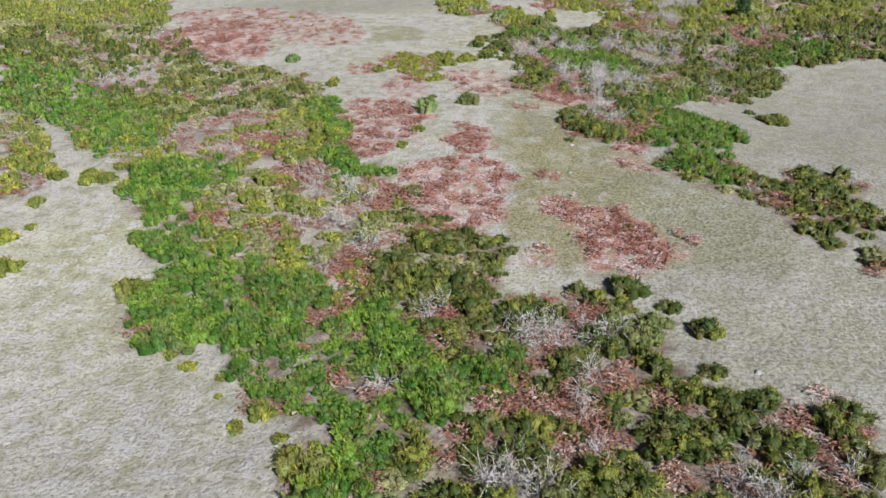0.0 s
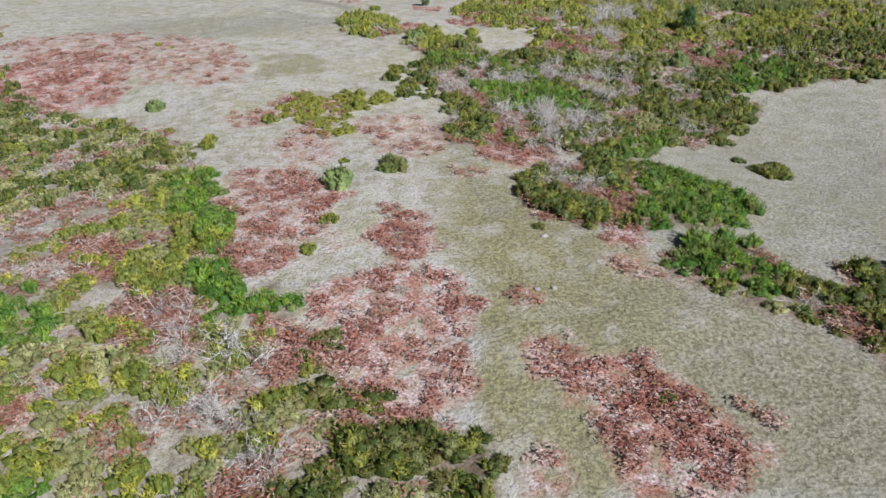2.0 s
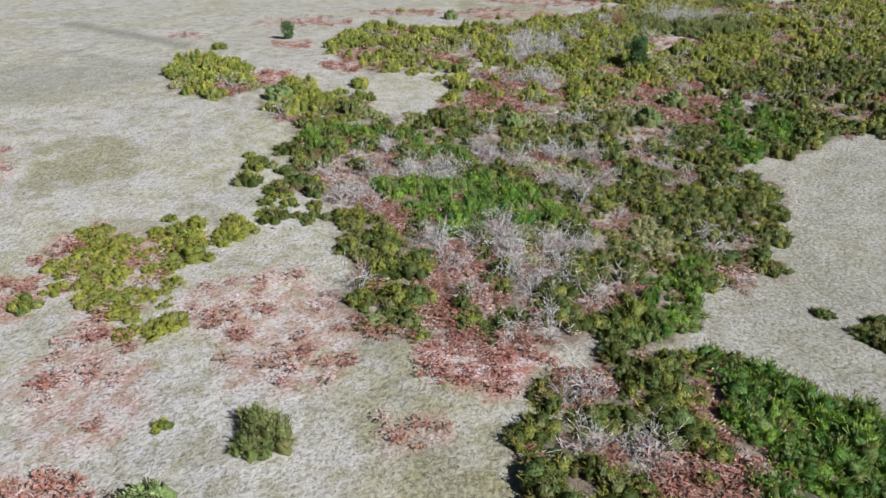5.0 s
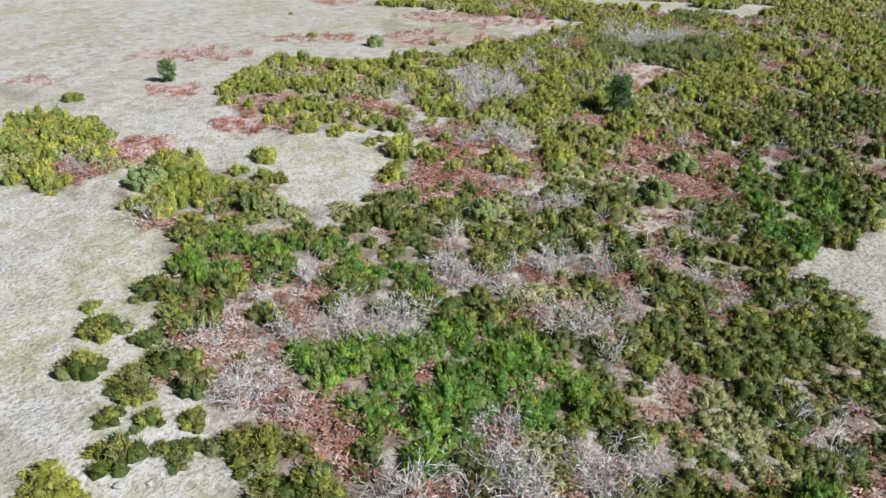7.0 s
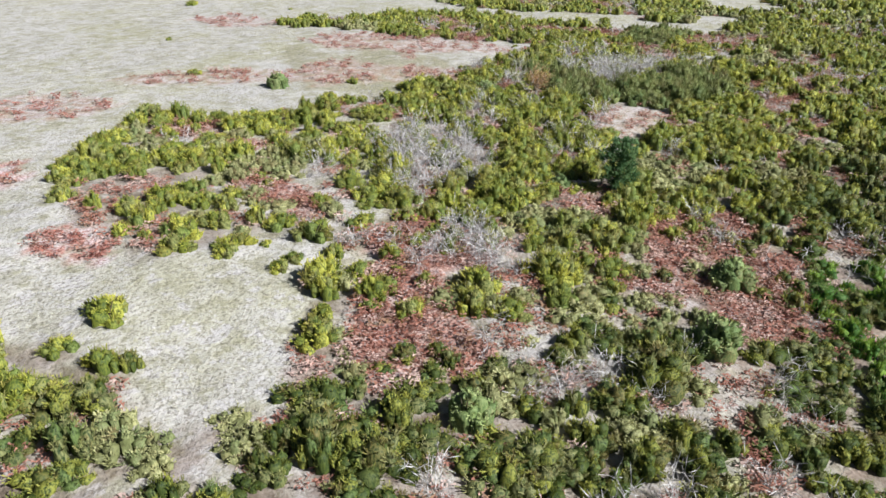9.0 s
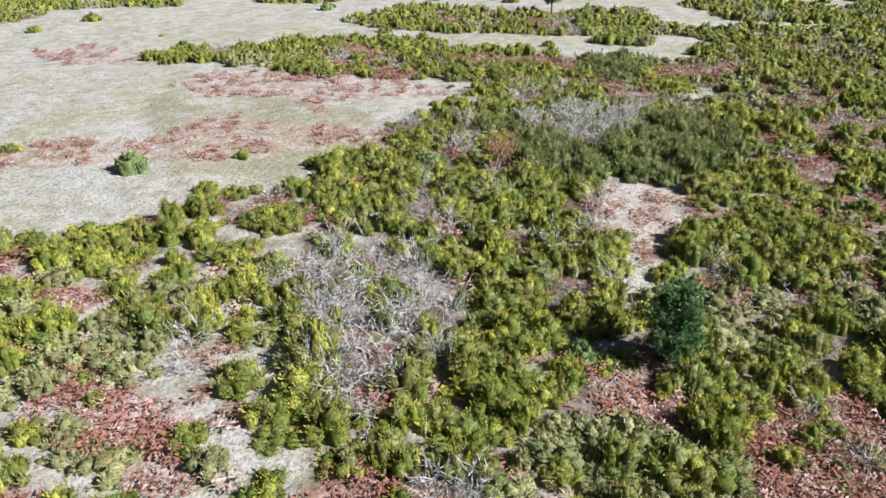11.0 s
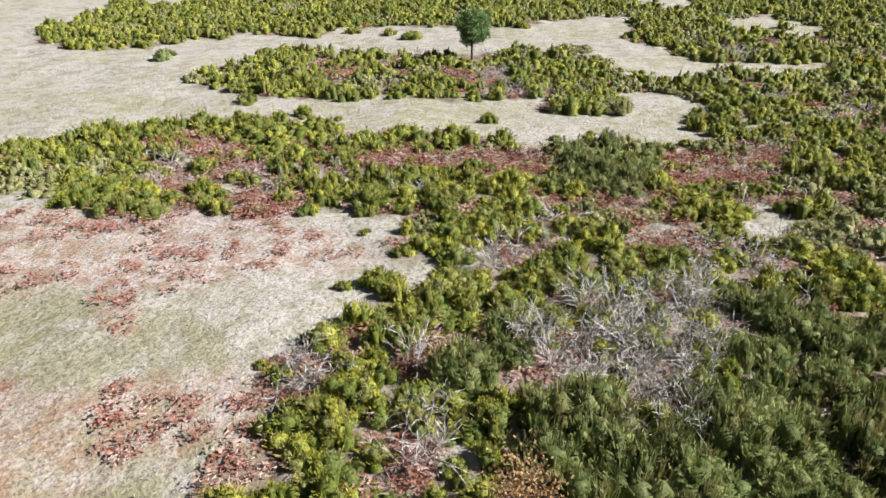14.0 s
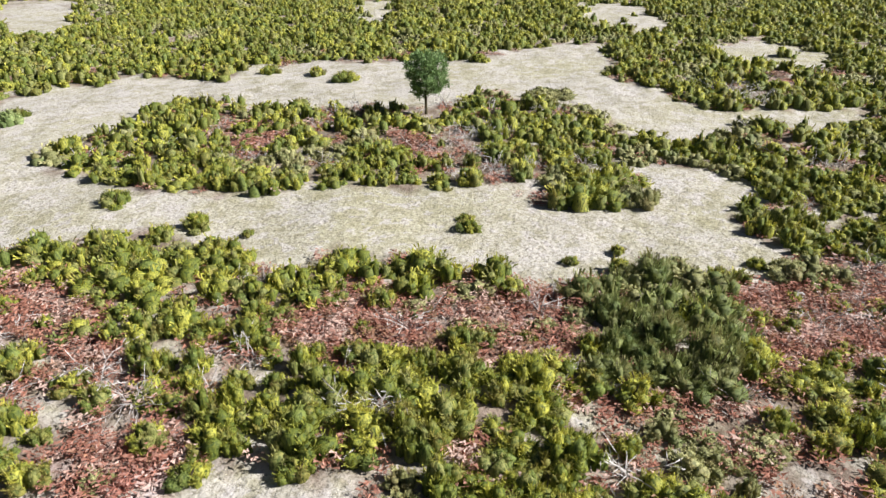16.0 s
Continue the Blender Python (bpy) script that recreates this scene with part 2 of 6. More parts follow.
patch("broom", 0.9, [(-9.3, 47.3), (-5.8, 45.0), (-5.4, 39.3), (-2.7, 35.5), (-3.0, 33.3), (-5.7, 33.5), (-6.0, 37.3), (-7.9, 40.8)])
patch("broom", 1, [(8.0, 60.7), (9.1, 60.9), (12.2, 60.7), (13.6, 59.0), (15.6, 56.2), (14.6, 55.1), (11.5, 55.2), (10.9, 54.4), (9.5, 54.8), (9.3, 56.2), (8.7, 57.7), (8.9, 58.6)])
patch("broom", 0.8, [(5.4, 67.7), (8.2, 67.5), (11.4, 65.8), (13.3, 62.4), (12.7, 61.0), (10.8, 64.0), (8.1, 64.3), (5.6, 65.3)])
patch("broom", 1, [(13.8, 45.8), (16.3, 44.8), (17.9, 41.8), (16.5, 38.6), (15.6, 37.7), (12.5, 37.8), (12.2, 40.0), (13.4, 42.8)])
patch("broom", 1, [(11.6, 35.6), (12.8, 36.7), (15.1, 36.4), (15.7, 35.0), (13.5, 32.0), (12.4, 33.0), (11.5, 33.8)])
patch("broom", 1, [(13.8, 49.5), (18.2, 52.3), (17.4, 48.8), (15.7, 47.2), (12.5, 46.7)])
patch("broom", 0.9, [(30.3, 66.1), (34.0, 65.8), (32.9, 61.7), (29.9, 59.3), (27.3, 60.6)])
patch("dark", 1, [(37.5, 86.5), (39.1, 86.1), (39.2, 83.7), (41.6, 83.5), (44.4, 84.8), (46.0, 84.0), (46.4, 80.7), (43.1, 79.3), (40.6, 79.4), (39.4, 80.6), (39.2, 81.2), (37.4, 82.8), (37.1, 83.8)])
patch("dark", 0.55, [(54.4, 95.5), (56.2, 94.7), (56.7, 92.6), (54.4, 90.9), (51.6, 91.3), (51.0, 93.1), (51.3, 94.6)])
patch("dark", 0.55, [(53.0, 96.1), (56.3, 95.1), (57.2, 92.7), (54.7, 90.6), (52.8, 91.9), (50.8, 94.4)])
patch("dark", 0.8, [(5.8, 22.2), (7.7, 20.9), (7.8, 19.6), (6.9, 19.0), (5.9, 20.1)])
patch("dead", 1, [(12.2, 60.4), (11.2, 59.7), (9.6, 59.9), (8.2, 60.8), (7.9, 61.9), (8.7, 62.6), (10.5, 62.4), (11.9, 61.5)])
patch("dead", 1, [(18.4, 57.7), (17.5, 57.5), (16.1, 57.8), (14.8, 58.3), (14.5, 58.8), (15.3, 59.0), (16.7, 58.7), (18.0, 58.2)])
patch("dead", 1, [(15.4, 53.0), (14.2, 52.5), (12.5, 52.7), (11.4, 53.5), (11.2, 54.5), (12.3, 55.1), (14.1, 54.9), (15.4, 54.0)])
patch("dead", 1, [(22.1, 52.5), (21.0, 52.1), (19.8, 52.2), (19.1, 52.7), (19.4, 53.4), (20.5, 53.9), (21.9, 53.8), (22.5, 53.2)])
patch("dead", 1, [(26.2, 78.8), (24.6, 77.1), (23.1, 76.9), (22.4, 78.0), (22.9, 80.2), (24.6, 82.4), (26.3, 82.8), (27.0, 81.3)])
patch("dead", 1, [(34.7, 65.3), (33.1, 64.3), (31.9, 64.2), (31.6, 65.0), (32.5, 66.3), (34.2, 67.4), (35.6, 67.6), (35.8, 66.7)])
patch("dead", 1, [(21.0, 80.3), (20.7, 80.0), (20.4, 80.1), (20.2, 80.5), (20.2, 81.0), (20.5, 81.3), (20.9, 81.2), (21.1, 80.8)])
patch("dead", 1, [(23.5, 73.4), (23.0, 73.3), (22.5, 73.6), (22.1, 74.1), (22.1, 74.5), (22.5, 74.6), (23.1, 74.3), (23.5, 73.8)])
patch("dead", 1, [(42.7, 83.7), (40.5, 83.3), (38.9, 84.0), (38.3, 85.5), (39.2, 87.1), (41.3, 87.8), (43.4, 87.0), (43.9, 85.2)])
patch("dead", 1, [(48.6, 84.2), (47.2, 84.1), (46.0, 84.7), (45.5, 85.8), (46.1, 86.7), (47.5, 86.9), (48.9, 86.2), (49.3, 85.1)])
patch("dead", 1, [(36.3, 87.6), (35.8, 87.3), (35.5, 87.3), (35.4, 87.7), (35.7, 88.2), (36.2, 88.4), (36.6, 88.4), (36.6, 88.0)])
patch("dead", 1, [(81.0, 94.5), (78.5, 94.6), (76.8, 95.6), (76.9, 97.0), (78.7, 98.0), (81.5, 98.1), (83.5, 97.0), (83.3, 95.5)])
patch("dead", 1, [(49.8, 87.9), (49.4, 88.0), (49.1, 88.2), (49.1, 88.5), (49.3, 88.6), (49.7, 88.6), (50.0, 88.3), (50.0, 88.1)])
patch("dead", 1, [(64.3, 104.1), (63.2, 103.7), (62.6, 103.9), (62.7, 104.5), (63.6, 105.3), (64.7, 105.7), (65.3, 105.5), (65.2, 104.8)])
patch("dead", 1, [(45.6, 96.0), (45.4, 95.9), (45.1, 96.0), (45.1, 96.3), (45.3, 96.6), (45.6, 96.7), (45.8, 96.6), (45.9, 96.3)])
patch("dead", 1, [(3.3, 13.7), (2.9, 13.1), (2.1, 12.9), (1.4, 13.2), (1.1, 13.9), (1.5, 14.6), (2.3, 14.9), (3.1, 14.5)])
patch("dead", 1, [(9.0, 13.1), (8.7, 12.7), (8.3, 12.6), (8.1, 12.7), (8.2, 13.2), (8.5, 13.6), (8.9, 13.8), (9.1, 13.6)])
patch("dead", 1, [(-2.2, 18.1), (-2.3, 17.8), (-2.6, 17.7), (-2.9, 17.9), (-3.1, 18.2), (-3.0, 18.5), (-2.7, 18.6), (-2.3, 18.4)])
patch("dead", 1, [(-21.7, 55.6), (-21.6, 53.6), (-22.6, 52.7), (-24.3, 53.8), (-25.6, 55.7), (-25.8, 57.7), (-24.8, 58.7), (-23.0, 57.7)])
patch("dead", 1, [(13.4, 52.1), (12.4, 50.8), (11.3, 50.3), (10.6, 50.8), (10.6, 52.1), (11.5, 53.5), (12.7, 54.1), (13.5, 53.5)])
patch("dead", 1, [(17.8, 58.1), (17.0, 56.8), (16.3, 56.2), (16.0, 56.8), (16.3, 58.0), (17.1, 59.3), (17.9, 59.9), (18.2, 59.3)])
patch("dead", 1, [(9.6, 61.8), (9.1, 61.1), (8.6, 61.0), (8.3, 61.5), (8.4, 62.4), (8.8, 63.2), (9.3, 63.4), (9.7, 62.8)])
patch("dead", 1, [(12.4, 60.9), (11.9, 60.5), (11.2, 60.6), (10.7, 61.1), (10.7, 61.7), (11.1, 62.1), (11.9, 62.0), (12.4, 61.5)])
patch("dead", 1, [(22.7, 72.1), (21.6, 71.4), (20.7, 71.4), (20.4, 72.2), (20.9, 73.3), (22.0, 74.2), (23.0, 74.2), (23.3, 73.3)])
patch("bracken", 1, [(18.8, 68.2), (17.8, 67.5), (16.5, 67.5), (15.5, 68.3), (15.4, 69.3), (16.3, 70.1), (17.8, 70.1), (18.8, 69.3)])
patch("bracken", 1, [(31.3, 66.5), (28.8, 64.8), (26.8, 64.6), (26.0, 65.8), (27.1, 68.1), (29.8, 70.2), (32.3, 70.7), (32.9, 69.0)])
patch("bracken", 1, [(9.7, 56.3), (9.0, 55.4), (8.1, 55.3), (7.6, 56.0), (7.6, 57.2), (8.3, 58.2), (9.2, 58.5), (9.9, 57.6)])
patch("bracken", 1, [(7.0, 77.5), (6.6, 76.2), (5.8, 76.0), (5.1, 76.9), (4.9, 78.5), (5.3, 79.9), (6.2, 80.2), (6.9, 79.1)])
patch("bracken", 1, [(7.1, 61.4), (6.7, 60.6), (5.9, 60.6), (5.3, 61.2), (5.1, 62.2), (5.5, 63.1), (6.4, 63.2), (7.0, 62.4)])
patch("bracken", 1, [(12.2, 79.2), (11.5, 78.4), (10.5, 78.4), (9.6, 79.3), (9.4, 80.4), (10.0, 81.3), (11.1, 81.3), (12.0, 80.3)])
patch("bracken", 1, [(9.9, 87.9), (9.4, 87.0), (8.7, 86.9), (8.1, 87.6), (7.9, 88.8), (8.3, 89.8), (9.1, 89.9), (9.8, 89.1)])
patch("bracken", 1, [(19.1, 79.8), (18.5, 79.1), (17.7, 79.2), (17.0, 79.8), (17.0, 80.7), (17.6, 81.4), (18.5, 81.3), (19.1, 80.7)])
patch("bracken", 1, [(19.0, 79.4), (18.3, 78.7), (17.5, 78.9), (17.0, 79.8), (17.0, 81.1), (17.6, 81.9), (18.5, 81.8), (19.1, 80.7)])
patch("bracken", 1, [(22.2, 74.7), (21.7, 74.5), (21.0, 74.8), (20.6, 75.3), (20.6, 75.9), (21.2, 76.2), (21.9, 75.9), (22.3, 75.3)])
patch("bracken", 1, [(28.8, 73.1), (28.0, 73.0), (27.0, 73.5), (26.4, 74.2), (26.5, 74.8), (27.3, 74.9), (28.3, 74.4), (28.9, 73.6)])
patch("bracken", 1, [(30.4, 69.9), (29.0, 69.6), (27.9, 70.0), (27.6, 70.8), (28.2, 71.5), (29.5, 71.9), (30.8, 71.5), (31.2, 70.6)])
patch("bracken", 1, [(24.0, 77.6), (23.5, 77.3), (23.1, 77.3), (22.9, 77.7), (23.1, 78.3), (23.6, 78.7), (24.1, 78.7), (24.2, 78.2)])
patch("bracken", 1, [(34.5, 73.6), (33.8, 73.5), (33.2, 73.7), (33.0, 74.1), (33.3, 74.6), (34.0, 74.7), (34.6, 74.5), (34.8, 74.0)])
patch("bracken", 1, [(19.3, 85.4), (18.9, 85.0), (18.4, 85.1), (18.1, 85.7), (18.0, 86.4), (18.4, 86.9), (18.9, 86.8), (19.3, 86.1)])
patch("bracken", 1, [(45.1, 106.4), (44.1, 105.6), (43.4, 105.8), (43.2, 107.0), (43.7, 108.6), (44.7, 109.7), (45.6, 109.6), (45.7, 108.1)])
patch("bracken", 1, [(42.0, 99.3), (41.6, 99.2), (41.0, 99.6), (40.7, 100.4), (40.8, 101.1), (41.3, 101.3), (41.9, 100.8), (42.2, 100.0)])
patch("bracken", 1, [(49.5, 97.8), (48.2, 97.5), (47.2, 98.2), (46.9, 99.5), (47.6, 100.8), (49.0, 101.3), (50.2, 100.6), (50.4, 99.1)])
patch("bracken", 1, [(52.0, 95.2), (50.9, 95.0), (50.1, 95.5), (50.0, 96.4), (50.7, 97.2), (51.9, 97.4), (52.8, 96.9), (52.8, 96.0)])
patch("bracken", 1, [(56.3, 87.5), (54.5, 88.0), (53.1, 89.1), (52.8, 90.5), (53.8, 91.3), (55.7, 91.1), (57.3, 89.8), (57.6, 88.2)])
patch("bracken", 1, [(46.0, 94.5), (45.4, 94.3), (45.0, 94.5), (45.0, 94.9), (45.5, 95.4), (46.2, 95.7), (46.6, 95.5), (46.6, 95.0)])
patch("bracken", 1, [(51.5, 91.8), (50.9, 91.8), (50.5, 92.0), (50.6, 92.3), (51.0, 92.6), (51.6, 92.6), (52.0, 92.4), (52.0, 92.1)])
patch("bracken", 1, [(46.1, 101.5), (45.8, 101.5), (45.4, 102.0), (45.1, 102.7), (45.1, 103.1), (45.4, 103.1), (45.9, 102.6), (46.2, 102.0)])
patch("bracken", 1, [(44.8, 106.9), (43.5, 105.8), (42.4, 106.2), (42.0, 107.8), (42.7, 109.7), (44.1, 111.1), (45.3, 110.7), (45.7, 108.9)])
patch("bracken", 1, [(50.1, 98.4), (49.3, 98.2), (48.4, 98.7), (48.1, 99.6), (48.5, 100.4), (49.3, 100.6), (50.2, 100.1), (50.5, 99.2)])
patch("bracken", 1, [(52.4, 95.2), (51.1, 95.0), (50.1, 95.5), (49.8, 96.6), (50.4, 97.6), (51.8, 98.1), (52.9, 97.5), (53.2, 96.3)])
patch("bracken", 1, [(56.2, 87.2), (54.4, 87.3), (52.9, 88.3), (52.4, 89.8), (53.2, 90.8), (55.1, 90.9), (56.8, 89.8), (57.3, 88.2)])
patch("bracken", 1, [(42.6, 99.1), (41.9, 99.0), (41.2, 99.6), (40.7, 100.6), (40.8, 101.4), (41.4, 101.5), (42.2, 100.9), (42.7, 99.9)])
patch("bracken", 1, [(39.0, 89.3), (38.3, 89.1), (37.6, 89.5), (37.3, 90.2), (37.6, 90.9), (38.3, 91.1), (39.0, 90.7), (39.3, 89.9)])
patch("bracken", 1, [(39.7, 86.9), (39.3, 86.8), (38.8, 87.1), (38.6, 87.6), (38.8, 88.0), (39.3, 88.1), (39.8, 87.7), (40.0, 87.2)])
patch("sparse", 0.35, [(38.0, 102.2), (37.0, 101.8), (35.7, 102.8), (34.8, 104.6), (34.8, 106.3), (35.8, 106.8), (37.1, 105.7), (38.1, 103.8)])
patch("sparse", 0.35, [(37.8, 97.4), (37.2, 97.1), (36.5, 97.5), (36.2, 98.3), (36.4, 99.3), (37.0, 99.7), (37.7, 99.3), (38.1, 98.3)])
patch("sparse", 0.35, [(35.6, 100.0), (35.3, 99.7), (34.9, 99.7), (34.8, 100.2), (35.0, 100.9), (35.3, 101.3), (35.7, 101.2), (35.8, 100.6)])
patch("sparse", 0.35, [(41.5, 94.2), (40.5, 94.3), (39.2, 95.5), (38.2, 97.1), (38.2, 98.3), (39.1, 98.3), (40.6, 97.1), (41.6, 95.3)])
patch("sparse", 0.35, [(35.6, 97.0), (35.1, 96.6), (34.5, 96.9), (34.2, 97.7), (34.4, 98.5), (34.9, 99.0), (35.5, 98.7), (35.8, 97.8)])
patch("sparse", 0.35, [(31.8, 96.7), (31.5, 96.3), (31.3, 96.4), (31.2, 96.8), (31.3, 97.3), (31.5, 97.7), (31.8, 97.6), (31.9, 97.2)])
patch("sparse", 0.4, [(30.7, 94.6), (29.0, 93.3), (27.3, 93.8), (26.3, 95.7), (26.5, 98.3), (28.1, 100.0), (30.1, 99.6), (31.2, 97.3)])
patch("sparse", 0.4, [(22.9, 97.5), (22.2, 96.8), (21.1, 97.1), (20.3, 98.4), (20.2, 99.8), (20.9, 100.7), (22.0, 100.4), (22.8, 98.9)])
patch("sparse", 0.4, [(32.8, 117.8), (31.3, 116.4), (29.1, 117.4), (27.5, 120.4), (27.3, 123.6), (28.8, 125.4), (31.2, 124.5), (32.9, 121.1)])
patch("sparse", 0.4, [(42.1, 96.8), (38.9, 96.5), (34.4, 99.2), (30.9, 103.7), (30.2, 107.6), (33.1, 108.6), (38.1, 105.4), (41.9, 100.3)])
patch("sparse", 0.45, [(27.8, 95.2), (27.0, 94.1), (26.2, 94.1), (25.9, 95.2), (26.2, 96.9), (27.0, 98.2), (27.8, 98.4), (28.2, 97.0)])
patch("sparse", 0.45, [(31.7, 96.3), (30.7, 95.8), (29.6, 96.4), (28.8, 97.8), (28.8, 99.3), (29.7, 100.0), (30.9, 99.3), (31.8, 97.8)])
patch("sparse", 0.45, [(38.3, 99.3), (36.7, 99.0), (34.5, 100.5), (32.9, 103.0), (32.8, 105.3), (34.3, 105.9), (36.7, 104.3), (38.4, 101.5)])
patch("sparse", 0.4, [(2.7, 93.8), (2.2, 92.8), (1.1, 93.0), (-0.1, 94.0), (-0.7, 95.6), (-0.2, 96.7), (1.0, 96.6), (2.2, 95.4)])
patch("sparse", 0.4, [(15.6, 95.7), (13.9, 94.3), (10.8, 94.9), (8.1, 97.3), (7.0, 100.1), (8.5, 101.9), (11.8, 101.3), (14.8, 98.6)])
patch("sparse", 0.4, [(36.8, 91.1), (33.2, 91.7), (25.6, 94.9), (18.6, 99.3), (15.8, 102.1), (19.2, 101.9), (27.1, 98.5), (34.4, 93.9)])
patch("sparse", 0.5, [(5.2, 50.3), (4.1, 47.8), (2.4, 46.9), (0.8, 48.1), (0.2, 50.7), (1.1, 53.5), (3.1, 54.6), (4.9, 53.2)])
patch("sparse", 0.5, [(-0.7, 53.6), (-1.1, 51.4), (-2.0, 50.7), (-3.0, 51.7), (-3.4, 54.1), (-3.1, 56.5), (-2.1, 57.4), (-1.0, 56.2)])
patch("sparse", 0.5, [(0.9, 56.5), (-0.0, 55.0), (-2.1, 54.8), (-4.1, 55.7), (-5.1, 57.5), (-4.3, 58.8), (-2.1, 59.1), (0.1, 58.2)])
patch("sparse", 0.5, [(-7.7, 72.1), (-10.2, 69.1), (-16.6, 69.0), (-23.7, 71.4), (-27.9, 75.4), (-26.3, 79.2), (-19.2, 79.9), (-11.2, 76.7)])
patch("sparse", 0.5, [(-3.2, 54.6), (-3.8, 53.5), (-5.2, 53.3), (-6.8, 54.2), (-7.5, 55.5), (-7.0, 56.6), (-5.5, 56.8), (-3.9, 55.9)])
patch("bracken", 1, [(-13.7, 63.0), (-14.6, 59.5), (-18.4, 59.2), (-22.9, 61.3), (-26.0, 65.1), (-25.9, 69.2), (-21.9, 70.6), (-16.5, 67.8)])
patch("bracken", 1, [(-9.2, 39.1), (-9.3, 38.0), (-10.1, 37.7), (-11.1, 38.4), (-11.9, 39.7), (-11.9, 41.0), (-11.0, 41.3), (-9.9, 40.5)])
patch("bracken", 1, [(-6.4, 34.7), (-6.6, 33.8), (-7.4, 33.6), (-8.3, 34.1), (-8.9, 35.2), (-8.7, 36.2), (-7.9, 36.4), (-6.9, 35.8)])
patch("bracken", 1, [(-9.1, 30.5), (-9.2, 30.0), (-9.8, 30.0), (-10.5, 30.3), (-11.0, 30.8), (-10.9, 31.3), (-10.3, 31.4), (-9.5, 31.1)])
patch("sparse", 0.5, [(5.4, 50.4), (4.4, 48.3), (2.9, 47.8), (1.7, 48.9), (1.3, 51.1), (2.1, 53.4), (3.8, 54.2), (5.2, 52.9)])
patch("sparse", 0.5, [(-1.1, 49.5), (-1.5, 47.6), (-2.5, 47.1), (-3.6, 48.1), (-4.2, 50.3), (-3.9, 52.6), (-2.7, 53.3), (-1.5, 52.0)])
patch("sparse", 0.5, [(12.3, 34.2), (11.2, 33.6), (9.7, 33.6), (8.6, 34.2), (8.4, 35.0), (9.4, 35.7), (11.0, 35.7), (12.2, 35.0)])
patch("sparse", 0.5, [(-6.8, 66.5), (-7.5, 62.5), (-10.2, 61.8), (-13.5, 64.2), (-15.8, 68.8), (-15.8, 73.8), (-12.8, 75.5), (-8.7, 72.1)])
patch("sparse", 0.5, [(6.0, 44.9), (5.4, 44.4), (4.4, 44.3), (3.6, 44.7), (3.3, 45.5), (3.8, 46.0), (4.8, 46.2), (5.7, 45.7)])
patch("sparse", 0.5, [(1.3, 41.1), (1.1, 40.7), (0.5, 40.6), (0.0, 40.9), (-0.1, 41.4), (0.1, 41.8), (0.7, 41.9), (1.2, 41.6)])
patch("sparse", 0.5, [(-0.2, 37.8), (-0.5, 37.7), (-1.0, 37.8), (-1.6, 38.0), (-1.8, 38.2), (-1.6, 38.4), (-1.0, 38.4), (-0.5, 38.1)])
patch("bracken", 1, [(9.8, 46.9), (8.8, 45.8), (7.3, 45.6), (6.1, 46.2), (5.9, 47.4), (6.8, 48.6), (8.3, 48.9), (9.7, 48.2)])
patch("bracken", 1, [(11.1, 37.0), (10.3, 36.3), (9.5, 36.1), (8.9, 36.6), (9.0, 37.4), (9.8, 38.3), (10.8, 38.5), (11.4, 37.9)])
patch("bracken", 1, [(9.4, 51.2), (8.5, 49.3), (7.7, 48.7), (7.2, 49.5), (7.4, 51.4), (8.3, 53.5), (9.3, 54.3), (9.8, 53.4)])
patch("bracken", 1, [(12.9, 41.1), (11.4, 38.9), (10.5, 38.2), (10.3, 39.1), (11.2, 41.3), (12.9, 44.0), (14.3, 45.3), (14.3, 43.8)])
patch("bracken", 1, [(6.0, 20.9), (5.6, 20.4), (4.8, 20.3), (4.2, 20.6), (3.9, 21.1), (4.3, 21.6), (5.1, 21.7), (5.8, 21.4)])
patch("bracken", 1, [(5.2, 15.9), (4.8, 15.2), (4.1, 14.9), (3.5, 15.3), (3.4, 16.1), (3.8, 16.9), (4.5, 17.2), (5.1, 16.8)])
patch("bracken", 1, [(6.3, 17.8), (6.0, 17.2), (5.6, 17.0), (5.2, 17.2), (5.2, 17.9), (5.5, 18.5), (6.0, 18.7), (6.3, 18.4)])
patch("bracken", 1, [(7.4, 17.4), (7.1, 17.0), (6.8, 16.9), (6.5, 17.1), (6.5, 17.5), (6.7, 17.9), (7.1, 18.0), (7.4, 17.8)])
patch("bracken", 1, [(1.5, 15.8), (1.3, 15.4), (0.9, 15.2), (0.5, 15.4), (0.3, 15.9), (0.5, 16.4), (1.0, 16.5), (1.4, 16.3)])
patch("bracken", 1, [(12.0, 15.0), (11.5, 14.5), (10.8, 14.4), (10.4, 14.6), (10.4, 15.1), (10.9, 15.6), (11.5, 15.8), (12.0, 15.5)])
patch("bracken", 1, [(0.2, 21.4), (-0.1, 20.3), (-0.6, 19.9), (-1.1, 20.5), (-1.4, 21.6), (-1.2, 22.8), (-0.6, 23.3), (-0.1, 22.7)])
patch("bracken", 1, [(6.5, 14.1), (6.2, 13.4), (5.9, 13.1), (5.8, 13.4), (5.9, 14.1), (6.2, 14.8), (6.5, 15.1), (6.6, 14.8)])
patch("bracken", 1, [(-3.7, 23.6), (-3.8, 22.8), (-4.2, 22.5), (-4.6, 22.9), (-4.9, 23.8), (-4.9, 24.7), (-4.5, 25.0), (-4.0, 24.6)])
patch("bracken", 1, [(-3.9, 21.9), (-4.1, 21.6), (-4.4, 21.6), (-4.9, 21.8), (-5.1, 22.1), (-4.9, 22.3), (-4.6, 22.4), (-4.1, 22.2)])
